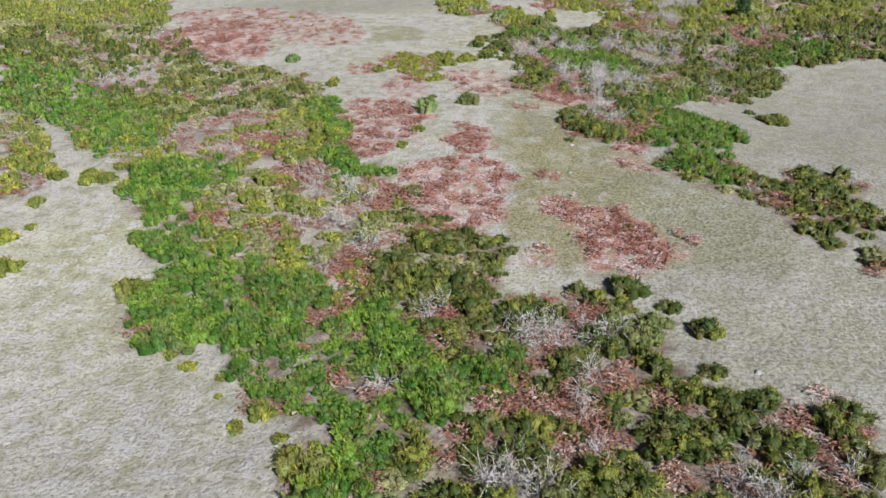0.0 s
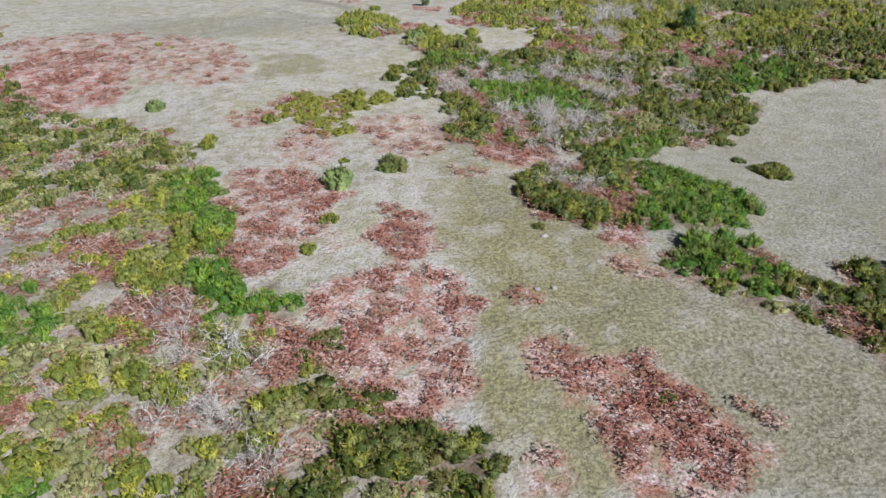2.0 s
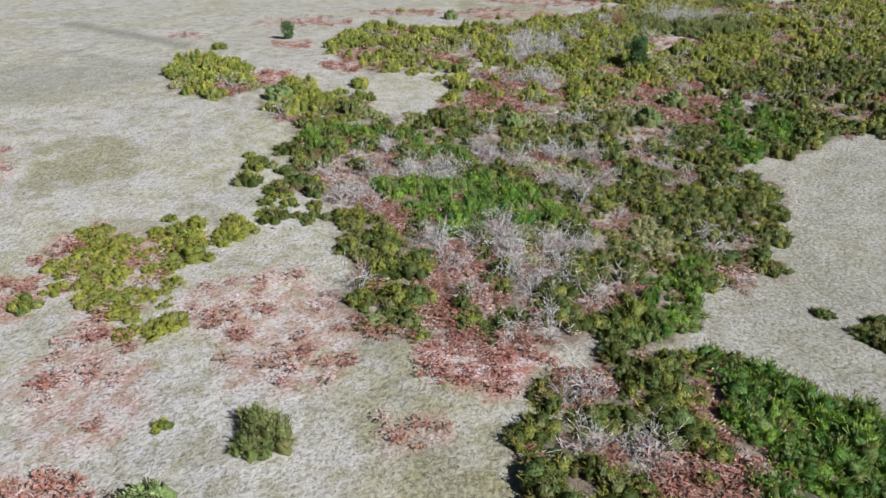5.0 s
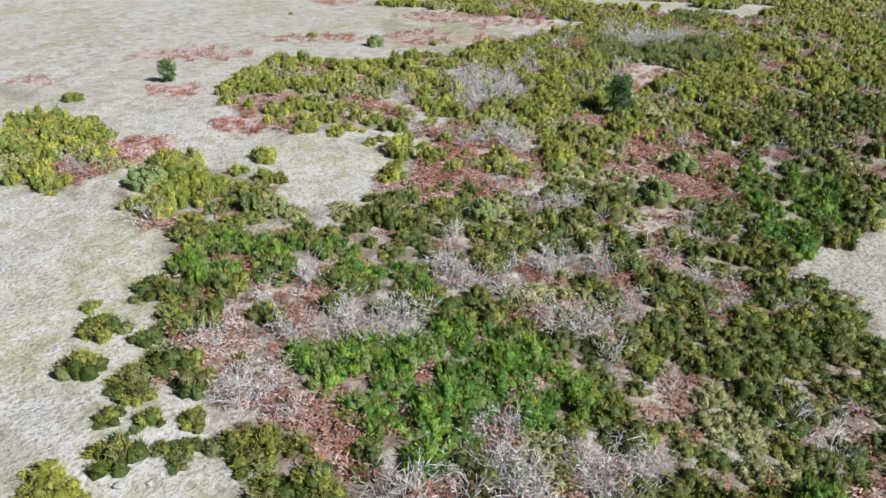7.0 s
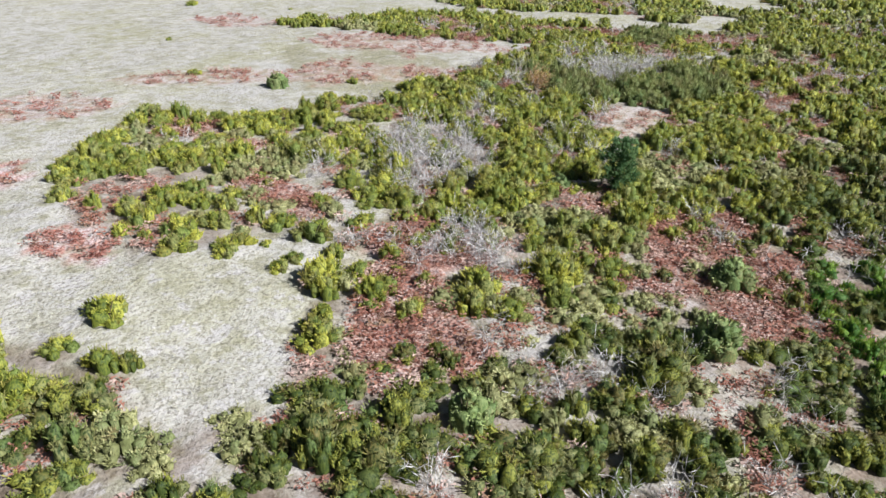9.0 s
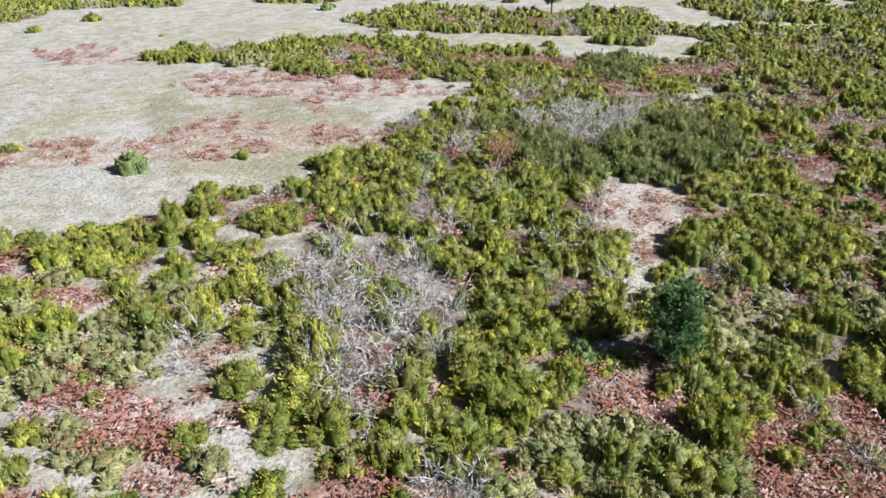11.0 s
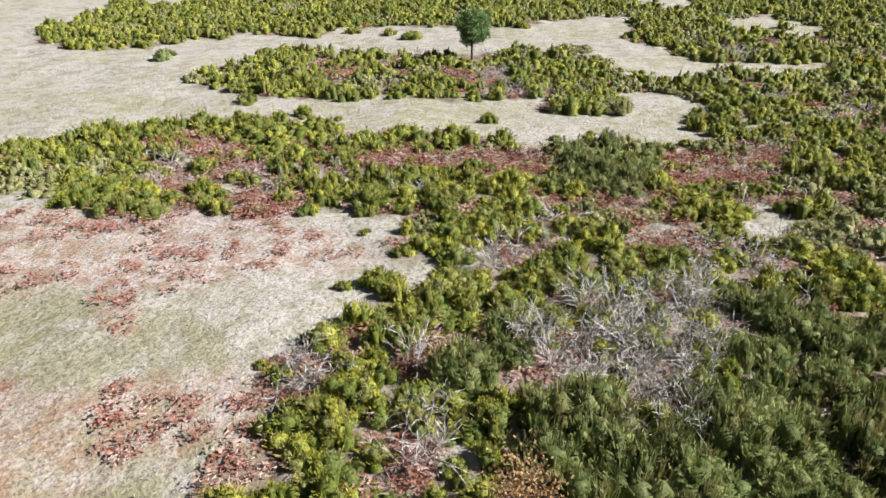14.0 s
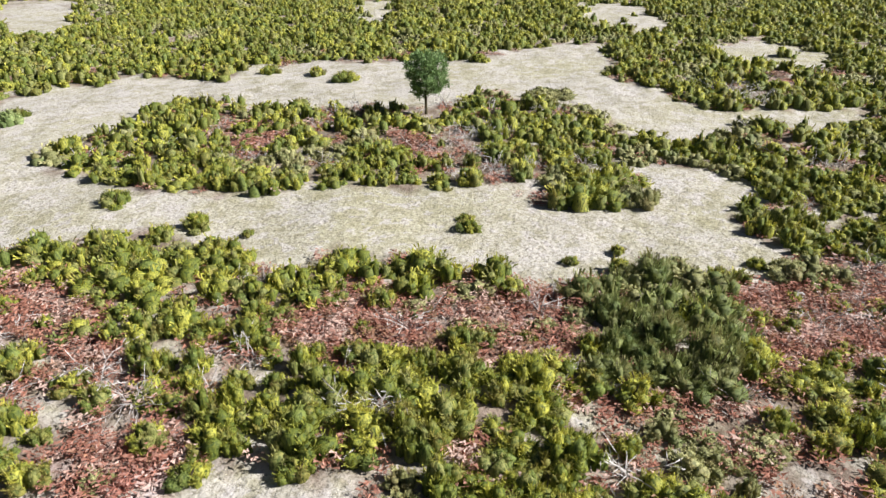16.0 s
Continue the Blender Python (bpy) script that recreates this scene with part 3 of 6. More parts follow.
patch("bracken", 1, [(-2.1, 26.2), (-2.4, 24.9), (-3.1, 24.6), (-3.9, 25.2), (-4.4, 26.5), (-4.2, 27.9), (-3.4, 28.3), (-2.5, 27.6)])
patch("bracken", 0.8, [(-15.2, 67.1), (-15.4, 62.7), (-17.9, 61.5), (-21.2, 63.3), (-23.7, 67.6), (-24.0, 73.0), (-21.5, 75.4), (-17.6, 72.7)])
patch("bracken", 0.75, [(-5.8, 46.9), (-2.0, 45.4), (-0.9, 43.2), (-1.0, 40.9), (-1.9, 38.1), (-3.1, 36.3), (-5.3, 37.5), (-5.8, 41.8)])
patch("bracken", 0.9, [(0.2, 40.2), (2.4, 40.9), (3.2, 38.2), (1.4, 36.3), (0.3, 37.7)])
patch("bracken", 0.9, [(-1.9, 35.7), (1.0, 36.3), (3.0, 35.2), (3.7, 33.6), (3.1, 31.5), (3.3, 28.8), (2.3, 28.6), (0.8, 27.4), (-0.6, 27.7), (-1.2, 29.3), (-2.2, 32.0)])
patch("bracken", 1.3, [(5.0, 30.3), (5.9, 31.0), (6.9, 30.0), (8.2, 29.7), (8.0, 28.4), (8.6, 27.4), (9.0, 25.8), (8.3, 24.2), (6.9, 24.7), (5.6, 25.1), (5.3, 26.7), (5.0, 28.5)])
patch("bracken", 0.8, [(9.3, 26.9), (10.0, 26.7), (10.2, 26.0), (9.6, 26.2)])
patch("bracken", 0.7, [(4.8, 34.1), (5.7, 34.4), (5.7, 32.6), (4.9, 32.9)])
patch("bracken", 0.8, [(3.1, 26.5), (4.0, 26.5), (4.2, 25.2), (3.2, 25.2)])
patch("bracken", 0.6, [(14.3, 32.1), (16.6, 30.4), (15.7, 29.2), (14.6, 30.0), (14.1, 31.0)])
patch("pale", 1, [(-12.3, 36.8), (-9.6, 38.9), (-6.5, 34.9), (-2.6, 33.2), (-1.2, 31.5), (-0.6, 29.1), (-2.1, 28.3), (-2.4, 25.2), (-3.6, 23.8), (-5.0, 24.8), (-8.4, 27.7), (-10.9, 30.7), (-11.9, 32.3)])
patch("pale", 0.9, [(-34.1, 77.8), (-14.2, 60.9), (-10.2, 53.6), (-6.1, 44.5), (-9.6, 38.9), (-12.3, 36.8), (-15.3, 38.7), (-18.9, 51.7), (-26.2, 57.7)])
patch("pale", 0.8, [(-19.8, 54.8), (-12.8, 51.7), (-9.7, 45.3), (-10.0, 40.2), (-13.9, 39.3)])
patch("pale", 0.8, [(-12.5, 35.3), (-7.5, 38.8), (-5.5, 33.5), (-2.6, 32.3), (-0.6, 28.9), (-2.7, 26.2), (-8.4, 27.4), (-9.7, 29.9)])
patch("pale", 0.7, [(17.6, 75.6), (27.5, 72.7), (25.7, 66.0), (18.6, 66.2), (14.9, 67.9)])
patch("pale", 0.9, [(18.1, 89.4), (23.0, 85.2), (23.6, 82.2), (22.2, 79.3), (19.9, 78.2), (18.9, 76.6), (15.8, 79.1)])
patch("moss", 1, [(5.1, 45.2), (8.6, 39.7), (11.9, 33.5), (14.4, 27.4), (12.2, 23.5), (2.8, 25.2), (3.8, 31.4), (3.4, 38.2)])
patch("moss", 0.8, [(-6.8, 69.7), (-2.0, 69.9), (-1.3, 63.9), (-5.5, 62.9)])
patch("moss", 0.7, [(33.6, 102.9), (36.0, 97.7), (36.5, 95.2), (33.8, 93.2), (31.7, 90.9), (29.7, 93.4)])
patch("moss", 0.6, [(28.5, 105.6), (32.6, 99.3), (32.5, 91.6), (28.7, 89.3), (24.7, 93.5)])
patch("scrub", 1, [(30.0, 60.6), (33.0, 61.6), (35.6, 60.2), (38.0, 59.6), (48.0, 58.5), (70.0, 59.0), (130.0, 66.0), (130.0, 92.0), (76.0, 90.0), (57.0, 88.0), (45.0, 76.0)])
patch("pale", 1, [(20.0, 72.7), (26.0, 70.6), (24.6, 67.4), (22.4, 66.3), (19.5, 67.2), (19.0, 69.3)])
patch("pale", 1, [(19.5, 67.2), (25.2, 64.1), (23.0, 60.8), (19.8, 62.1), (18.0, 65.1)])
patch("bracken", 1, [(17.0, 72.5), (19.5, 73.5), (21.8, 74.9), (21.9, 72.4), (19.3, 70.5), (19.0, 68.1), (17.0, 68.2), (15.8, 68.7), (15.8, 70.3)])
patch("bracken", 1, [(27.8, 70.9), (30.5, 70.3), (31.9, 68.5), (29.3, 67.6), (26.9, 66.8), (25.4, 67.9)])
patch("bracken", 1, [(29.4, 66.6), (29.4, 64.9), (27.8, 64.4), (28.3, 65.8)])
patch("bracken", 1, [(6.7, 66.0), (8.2, 65.7), (8.3, 64.8), (7.2, 64.3), (6.9, 65.1)])
patch("bracken", 1, [(5.6, 65.6), (6.3, 64.8), (6.1, 64.0), (5.5, 64.5)])
patch("dead", 1, [(17.3, 62.9), (19.7, 62.1), (18.7, 61.3), (16.9, 62.0)])
patch("dead", 1, [(14.0, 62.8), (15.8, 61.8), (14.9, 60.7), (13.5, 61.7)])
patch("dead", 1, [(9.0, 63.4), (10.1, 63.1), (9.5, 61.7), (8.5, 62.3)])
patch("dead", 1, [(11.3, 62.1), (12.5, 61.8), (11.9, 60.4), (10.9, 60.9)])
patch("dead", 1, [(14.8, 60.2), (18.4, 58.4), (18.0, 57.7), (14.4, 59.3)])
patch("dead", 1, [(34.1, 67.4), (36.5, 65.6), (34.2, 64.3), (32.5, 65.6)])
patch("dead", 1, [(22.5, 60.5), (23.8, 60.2), (22.6, 59.4), (22.1, 59.9)])
patch("dead", 1, [(25.5, 59.5), (27.1, 58.7), (24.8, 57.1), (24.3, 58.3)])
patch("clear", 1, [(13.0, 64.7), (13.8, 64.1), (13.5, 63.5), (13.0, 63.9)])
patch("clear", 1, [(28.8, 63.2), (30.7, 62.5), (30.0, 62.3), (28.7, 62.7)])
patch("bracken", 1, [(17.4, 82.7), (18.7, 81.7), (18.3, 80.2), (18.7, 78.6), (18.2, 78.1), (17.8, 79.3), (17.0, 80.2)])
patch("bracken", 1, [(21.1, 75.7), (22.5, 75.2), (21.8, 74.1), (20.6, 74.7)])
patch("bracken", 1, [(19.1, 75.6), (20.5, 74.6), (21.5, 73.6), (20.4, 72.4), (19.1, 72.8), (18.7, 73.9)])
patch("bracken", 1, [(26.8, 74.7), (29.1, 73.8), (29.3, 72.3), (27.8, 72.7), (26.4, 74.0)])
patch("bracken", 1, [(29.1, 71.2), (30.9, 70.6), (30.4, 69.2), (29.4, 68.6), (27.9, 69.6)])
patch("bracken", 1, [(16.2, 92.0), (18.6, 90.0), (17.7, 88.2), (16.2, 89.4)])
patch("bracken", 1, [(18.5, 73.2), (20.3, 72.1), (19.7, 71.4), (18.1, 72.6)])
patch("bracken", 1, [(24.6, 71.2), (26.5, 70.6), (25.9, 69.9), (24.5, 70.4)])
patch("bracken", 1, [(24.8, 69.4), (26.6, 68.5), (26.3, 67.6), (24.8, 68.1)])
patch("dead", 1, [(25.0, 83.7), (27.5, 83.0), (26.3, 80.0), (25.8, 77.7), (22.9, 79.4), (23.2, 81.3)])
patch("dead", 1, [(22.4, 74.8), (23.8, 73.8), (22.9, 72.4), (21.6, 71.6), (20.4, 72.6), (21.8, 73.6)])
patch("dead", 1, [(31.4, 69.4), (33.2, 68.4), (30.9, 67.6), (29.2, 68.5)])
patch("dead", 1, [(16.3, 77.6), (16.9, 77.1), (16.4, 76.4), (15.9, 76.9)])
patch("clear", 1, [(20.4, 78.3), (21.0, 76.9), (20.2, 76.1), (19.1, 76.6), (19.0, 77.2)])
patch("clear", 1, [(15.5, 81.7), (16.5, 79.7), (17.4, 78.4), (16.9, 77.7), (16.1, 78.8), (15.3, 80.9)])
patch("clear", 1, [(15.8, 77.5), (17.7, 76.9), (17.4, 75.9), (16.5, 75.9), (15.8, 76.0), (15.6, 76.8)])
patch("clear", 1, [(36.6, 74.7), (37.9, 73.2), (37.1, 73.2), (36.3, 74.1)])
patch("bracken", 1, [(55.4, 91.8), (58.3, 88.1), (55.6, 87.1), (53.0, 88.2), (52.7, 89.9)])
patch("bracken", 1, [(35.6, 88.6), (36.1, 87.5), (35.5, 86.9), (34.4, 87.4)])
patch("bracken", 1, [(30.8, 84.6), (31.3, 84.1), (30.8, 83.7), (30.5, 84.2)])
patch("bracken", 1, [(22.7, 85.9), (23.5, 85.1), (23.1, 84.1), (22.4, 84.5)])
patch("bracken", 1, [(33.6, 74.8), (34.7, 73.8), (34.0, 73.5), (33.4, 74.3)])
patch("bracken", 1, [(51.0, 99.0), (53.4, 96.5), (50.0, 94.2), (48.7, 95.5)])
patch("dead", 1, [(40.8, 88.4), (43.6, 88.3), (45.5, 85.5), (42.7, 84.3), (40.0, 83.6), (39.5, 85.4), (39.3, 86.9)])
patch("dead", 1, [(47.8, 87.0), (51.7, 85.3), (49.6, 84.3), (46.4, 86.0)])
patch("dead", 1, [(26.4, 83.7), (28.1, 82.5), (27.7, 81.4), (27.0, 80.4), (24.8, 82.1), (25.7, 82.9)])
patch("dead", 1, [(31.2, 80.0), (32.2, 79.1), (31.3, 78.7), (30.7, 79.5)])
patch("dead", 1, [(31.5, 77.6), (31.9, 77.1), (31.4, 76.7), (31.0, 77.1)])
patch("dead", 1, [(36.7, 89.2), (37.2, 88.3), (36.1, 87.5), (35.7, 88.2)])
patch("clear", 1, [(36.6, 82.2), (38.2, 82.1), (39.6, 80.3), (38.5, 79.1), (36.9, 78.0), (36.6, 76.6), (34.4, 77.6), (33.8, 78.9), (34.8, 79.7), (35.3, 80.6)])
patch("clear", 1, [(33.8, 77.9), (34.4, 77.0), (31.5, 75.6), (31.3, 76.2), (32.3, 76.8)])
patch("clear", 1, [(46.8, 80.4), (49.3, 78.0), (48.2, 77.7), (46.4, 79.8)])
patch("dark", 1, [(37.8, 87.0), (38.1, 86.0), (38.0, 84.3), (38.8, 82.9), (40.9, 83.3), (44.1, 84.5), (45.2, 81.9), (42.7, 79.8), (39.9, 79.8), (38.9, 80.8), (37.7, 81.5), (36.5, 82.2), (35.7, 83.4), (35.8, 84.8)])
patch("dark", 1, [(38.8, 90.1), (41.0, 88.3), (38.4, 87.0), (37.6, 88.2)])
patch("bracken", 1, [(56.1, 91.7), (56.7, 89.8), (55.4, 87.2), (54.1, 86.9), (52.5, 90.0)])
patch("bracken", 1, [(50.7, 98.6), (52.9, 95.8), (51.0, 94.6), (49.0, 96.8)])
patch("bracken", 1, [(48.8, 101.1), (50.6, 98.8), (49.7, 98.1), (47.9, 99.9)])
patch("bracken", 1, [(42.8, 110.6), (46.2, 108.1), (44.9, 106.4), (43.1, 107.9), (42.0, 108.4)])
patch("bracken", 1, [(41.1, 101.7), (42.5, 99.8), (41.9, 99.0), (40.7, 100.3)])
patch("bracken", 1, [(38.0, 90.6), (38.7, 89.3), (38.1, 89.0), (37.7, 90.1)])
patch("bracken", 1, [(39.0, 88.4), (39.4, 87.3), (39.0, 87.2), (38.4, 88.0)])
patch("clear", 1, [(43.0, 92.8), (44.1, 91.7), (43.2, 91.4), (42.3, 92.3)])
patch("clear", 1, [(51.6, 87.1), (52.8, 85.5), (51.7, 84.6), (50.3, 85.7), (50.6, 86.8)])
patch("clear", 1, [(41.3, 93.4), (42.3, 92.5), (41.7, 92.0), (40.8, 93.0)])
patch("dead", 1, [(48.5, 87.0), (50.1, 84.9), (48.7, 84.3), (47.1, 84.7), (46.3, 86.1)])
patch("dead", 1, [(42.5, 108.1), (43.3, 106.6), (42.3, 105.5), (41.6, 106.5)])
patch("dark", 1, [(52.6, 95.3), (53.8, 93.8), (53.0, 91.1), (51.8, 90.2), (49.5, 91.6), (49.2, 93.6)])
patch("bracken", 1, [(44.8, 110.6), (46.1, 108.5), (44.2, 105.2), (43.5, 106.3), (43.4, 107.9)])
patch("bracken", 1, [(49.0, 101.5), (50.9, 99.7), (50.2, 98.4), (48.7, 98.1), (47.7, 100.3)])
patch("bracken", 1, [(50.2, 98.4), (52.0, 96.9), (53.2, 95.6), (51.8, 95.0), (50.4, 96.0), (49.8, 97.4)])
patch("bracken", 1, [(55.5, 92.1), (56.4, 90.1), (55.7, 87.6), (55.1, 87.6), (52.7, 89.5), (53.3, 90.8)])
patch("bracken", 1, [(41.2, 101.6), (42.3, 100.1), (41.6, 99.4), (40.8, 100.6)])
patch("bracken", 1, [(48.8, 95.8), (49.7, 94.4), (48.8, 94.2), (48.0, 95.0)])
patch("bracken", 1, [(45.7, 95.7), (45.9, 94.9), (45.0, 94.4), (45.0, 95.0)])
patch("bracken", 1, [(43.6, 101.0), (43.7, 99.7), (43.1, 99.7), (43.0, 100.2)])
patch("bracken", 1, [(43.6, 105.6), (44.1, 104.3), (43.2, 102.8), (42.5, 103.5)])
patch("bracken", 1, [(58.3, 115.3), (59.3, 112.6), (56.9, 110.5), (55.9, 112.2)])
patch("bracken", 1, [(62.3, 109.2), (62.4, 105.7), (60.4, 104.7), (59.2, 106.5)])
patch("dead", 1, [(49.9, 88.6), (50.4, 88.0), (49.6, 87.9), (49.2, 88.4)])
patch("dead", 1, [(45.8, 97.3), (46.8, 96.4), (46.0, 95.7), (45.2, 96.5)])
patch("dead", 1, [(65.2, 106.2), (65.9, 105.0), (64.0, 104.0), (63.3, 105.1)])
patch("dead", 1, [(82.0, 99.3), (86.5, 95.2), (79.7, 94.4), (78.7, 98.1)])
patch("clear", 1, [(76.2, 169.6), (80.4, 163.3), (71.1, 148.6), (67.8, 147.1), (66.4, 151.2)])
patch("clear", 1, [(96.9, 139.2), (99.2, 135.8), (87.8, 128.0), (86.6, 130.1)])
patch("clear", 1, [(108.1, 119.4), (104.0, 110.3), (97.7, 105.8), (94.9, 108.1), (98.2, 114.5)])
patch("clear", 1, [(89.1, 100.4), (96.1, 99.3), (92.8, 93.4), (87.7, 93.4), (86.2, 98.6)])
patch("clear", 1, [(41.5, 104.3), (42.0, 103.1), (41.5, 102.1), (41.1, 102.2), (40.8, 102.9)])
patch("clear", 1, [(40.5, 101.3), (41.8, 98.8), (43.5, 98.2), (43.7, 96.7), (43.5, 95.9), (40.3, 100.8)])
patch("dark", 0.55, [(53.0, 95.1), (54.7, 93.7), (55.7, 91.6), (52.8, 90.7), (51.7, 92.0), (52.4, 92.8), (50.2, 93.4), (50.3, 94.1)])
patch("dark", 0.55, [(51.7, 92.0), (51.3, 90.4), (50.1, 90.0), (49.9, 91.4)])
patch("bracken", 1, [(-12.1, 40.7), (-10.0, 39.8), (-9.0, 37.3), (-10.3, 37.3)])
patch("bracken", 1, [(-9.1, 36.4), (-6.5, 35.9), (-6.6, 34.1), (-8.2, 34.2)])
patch("clear", 0.25, [(14.4, 91.2), (24.9, 86.5), (22.6, 78.2), (18.9, 74.4), (13.3, 77.1), (10.5, 83.7)])
patch("clear", 0.25, [(5.5, 75.4), (10.2, 74.8), (14.1, 68.7), (13.0, 66.1), (9.8, 67.0), (5.4, 71.0)])
patch("clear", 0.25, [(15.7, 89.2), (21.4, 80.1), (21.5, 76.6), (18.8, 73.6), (17.4, 73.1), (13.3, 76.2)])
patch("pale", 1, [(-12.4, 41.6), (-6.1, 39.3), (-2.4, 32.7), (-0.7, 30.3), (-1.3, 28.9), (-8.9, 30.6)])
patch("bracken", 1, [(-4.0, 33.6), (-2.4, 33.0), (-1.2, 30.4), (-3.2, 30.8)])
patch("dead", 1, [(-4.7, 32.8), (-3.8, 32.4), (-4.0, 31.2), (-4.9, 31.6)])
patch("bracken", 1, [(-9.1, 34.2), (-7.9, 34.1), (-7.4, 32.5), (-8.4, 32.5)])
patch("bracken", 1, [(1.7, 19.0), (2.8, 18.9), (2.9, 16.7), (1.8, 16.3)])
patch("bracken", 1, [(3.8, 16.6), (5.4, 17.0), (5.0, 14.6), (3.7, 14.3)])
patch("bracken", 1, [(6.2, 15.0), (7.3, 15.4), (6.6, 13.3), (5.7, 13.4)])
patch("bracken", 1, [(3.9, 21.4), (6.0, 21.5), (5.8, 20.2), (4.0, 20.0)])
patch("bracken", 1, [(-1.3, 22.1), (0.1, 21.9), (-0.1, 19.6), (-1.1, 20.0)])
patch("bracken", 1, [(10.8, 42.6), (13.3, 42.9), (11.7, 39.9), (10.2, 38.8), (10.0, 40.2)])
patch("bracken", 1, [(8.2, 54.0), (10.3, 53.8), (9.8, 49.7), (8.0, 50.0)])
patch("bracken", 1, [(29.4, 71.4), (30.8, 70.1), (29.2, 68.7), (27.4, 69.4)])
patch("bracken", 1, [(28.8, 66.4), (29.9, 65.5), (28.1, 64.1), (27.3, 64.9)])
patch("bracken", 1, [(6.2, 62.6), (7.4, 61.8), (7.2, 60.4), (6.2, 60.8)])
patch("bracken", 1, [(8.2, 58.4), (9.0, 58.3), (9.3, 56.6), (8.7, 55.9), (7.7, 56.5)])
patch("moss", 0.6, [(3.5, 47.4), (6.7, 47.1), (7.5, 43.5), (7.3, 40.0), (10.8, 36.4), (10.5, 35.0), (3.2, 36.9), (3.5, 40.5), (3.0, 43.3)])
patch("moss", 0.45, [(5.1, 44.7), (7.6, 36.9), (11.7, 32.8), (14.1, 29.1), (11.9, 26.3), (3.2, 28.1), (3.4, 34.3)])
patch("scrub", 1, [(54.6, 146.6), (59.9, 148.1), (64.1, 147.3), (65.1, 139.2), (61.6, 131.9), (55.5, 131.7), (51.8, 135.2), (50.8, 138.0)])
patch("scrub", 1, [(41.3, 150.6), (46.6, 154.2), (48.2, 148.4), (44.7, 138.6), (40.9, 140.6), (39.3, 144.1)])


# shrubs that stand alone: kind, place, width
LONE = []
LONE += [("g", 8.8, 20.1, 1.05), ("g", 6.8, 22.9, 1.33), ("g", 8.0, 21.6, 0.84), ("g", 7.9, 27.7, 0.62), ("g", 8.3, 17.9, 0.79), ("g", -8.8, 20.3, 0.63), ("g", -9.7, 21.1, 0.52), ("g", -7.5, 19.6, 0.4), ("g", -7.3, 18.6, 0.27), ("g", -6.3, 17.0, 0.55), ("g", -19.6, 32.0, 0.79), ("g", -18.8, 29.8, 0.54)]
LONE += [("g", -19.5, 28.8, 1.18), ("g", -18.3, 26.5, 1.25), ("g", -17.9, 34.8, 1.79), ("g", -20.1, 35.2, 1.01), ("g", -7.7, 50.5, 0.91), ("h", -11.9, 58.2, 1.15), ("g", -4.7, 54.2, 0.97), ("g", -4.8, 16.3, 0.46), ("g", -3.7, 15.8, 0.51), ("g", -4.4, 15.7, 0.41), ("j", 1.7, 45.8, 1.63), ("h", -0.9, 44.0, 1.3)]
LONE += [("g", -1.4, 40.3, 0.86), ("g", -2.2, 38.0, 0.73), ("g", -0.6, 47.0, 0.48), ("y", -4.6, 53.7, 1.07), ("h", -11.9, 57.5, 1.39), ("g", -10.3, 53.7, 0.7), ("g", -7.7, 51.4, 0.82), ("g", -7.9, 50.2, 0.89), ("g", 21.5, 45.3, 2.56), ("g", 20.7, 47.2, 0.72), ("g", 7.1, 38.6, 0.58), ("p", 8.8, 90.8, 0.99)]
LONE += [("g", -14.9, 74.7, 0.53), ("g", -13.7, 73.6, 0.39), ("g", -0.3, 59.1, 0.55), ("g", 9.2, 38.3, 0.53), ("p", 8.8, 89.9, 1.05), ("h", 24.0, 94.8, 1.23), ("g", 28.1, 93.4, 0.62), ("g", 30.0, 90.6, 0.86), ("g", 3.4, 88.3, 1.09), ("g", 10.9, 74.6, 1.31), ("g", 2.3, 74.3, 0.51), ("h", 5.9, 73.8, 1.52)]
LONE += [("y", 6.9, 69.7, 0.9), ("g", 4.2, 83.5, 0.81), ("g", 3.3, 65.0, 0.61), ("g", 3.6, 63.5, 1.26), ("g", 2.9, 61.9, 1.12), ("g", 4.0, 60.5, 1.53), ("g", 4.5, 61.3, 0.7), ("g", 4.3, 59.1, 0.79), ("g", 3.5, 59.6, 0.78), ("g", 5.3, 58.7, 0.75), ("g", 3.5, 58.1, 1.24), ("g", 4.5, 58.0, 0.61)]
LONE += [("g", 5.0, 57.8, 0.75), ("g", 5.5, 57.7, 0.46), ("g", 4.7, 57.4, 0.51), ("g", 7.4, 56.8, 0.87), ("g", 5.5, 60.0, 1.1), ("g", 4.7, 62.6, 0.9), ("y", 2.1, 57.6, 1.73), ("g", 6.8, 60.7, 0.59), ("h", 23.9, 94.4, 1.28), ("g", 28.0, 93.1, 0.65), ("g", 29.8, 90.2, 0.8), ("g", 20.9, 100.8, 0.87)]
LONE += [("g", 19.1, 90.0, 1.29), ("g", 24.3, 89.1, 1.39), ("g", 25.9, 89.7, 1.01), ("g", 26.8, 89.7, 0.58), ("g", 25.9, 86.8, 2.4), ("g", 23.8, 87.8, 0.92), ("g", 35.4, 135.8, 1.39), ("g", 30.2, 133.9, 1.22), ("g", 25.3, 90.7, 1.01), ("g", 26.0, 89.7, 0.88), ("g", 26.8, 89.7, 0.57), ("g", 24.2, 89.3, 0.94)]
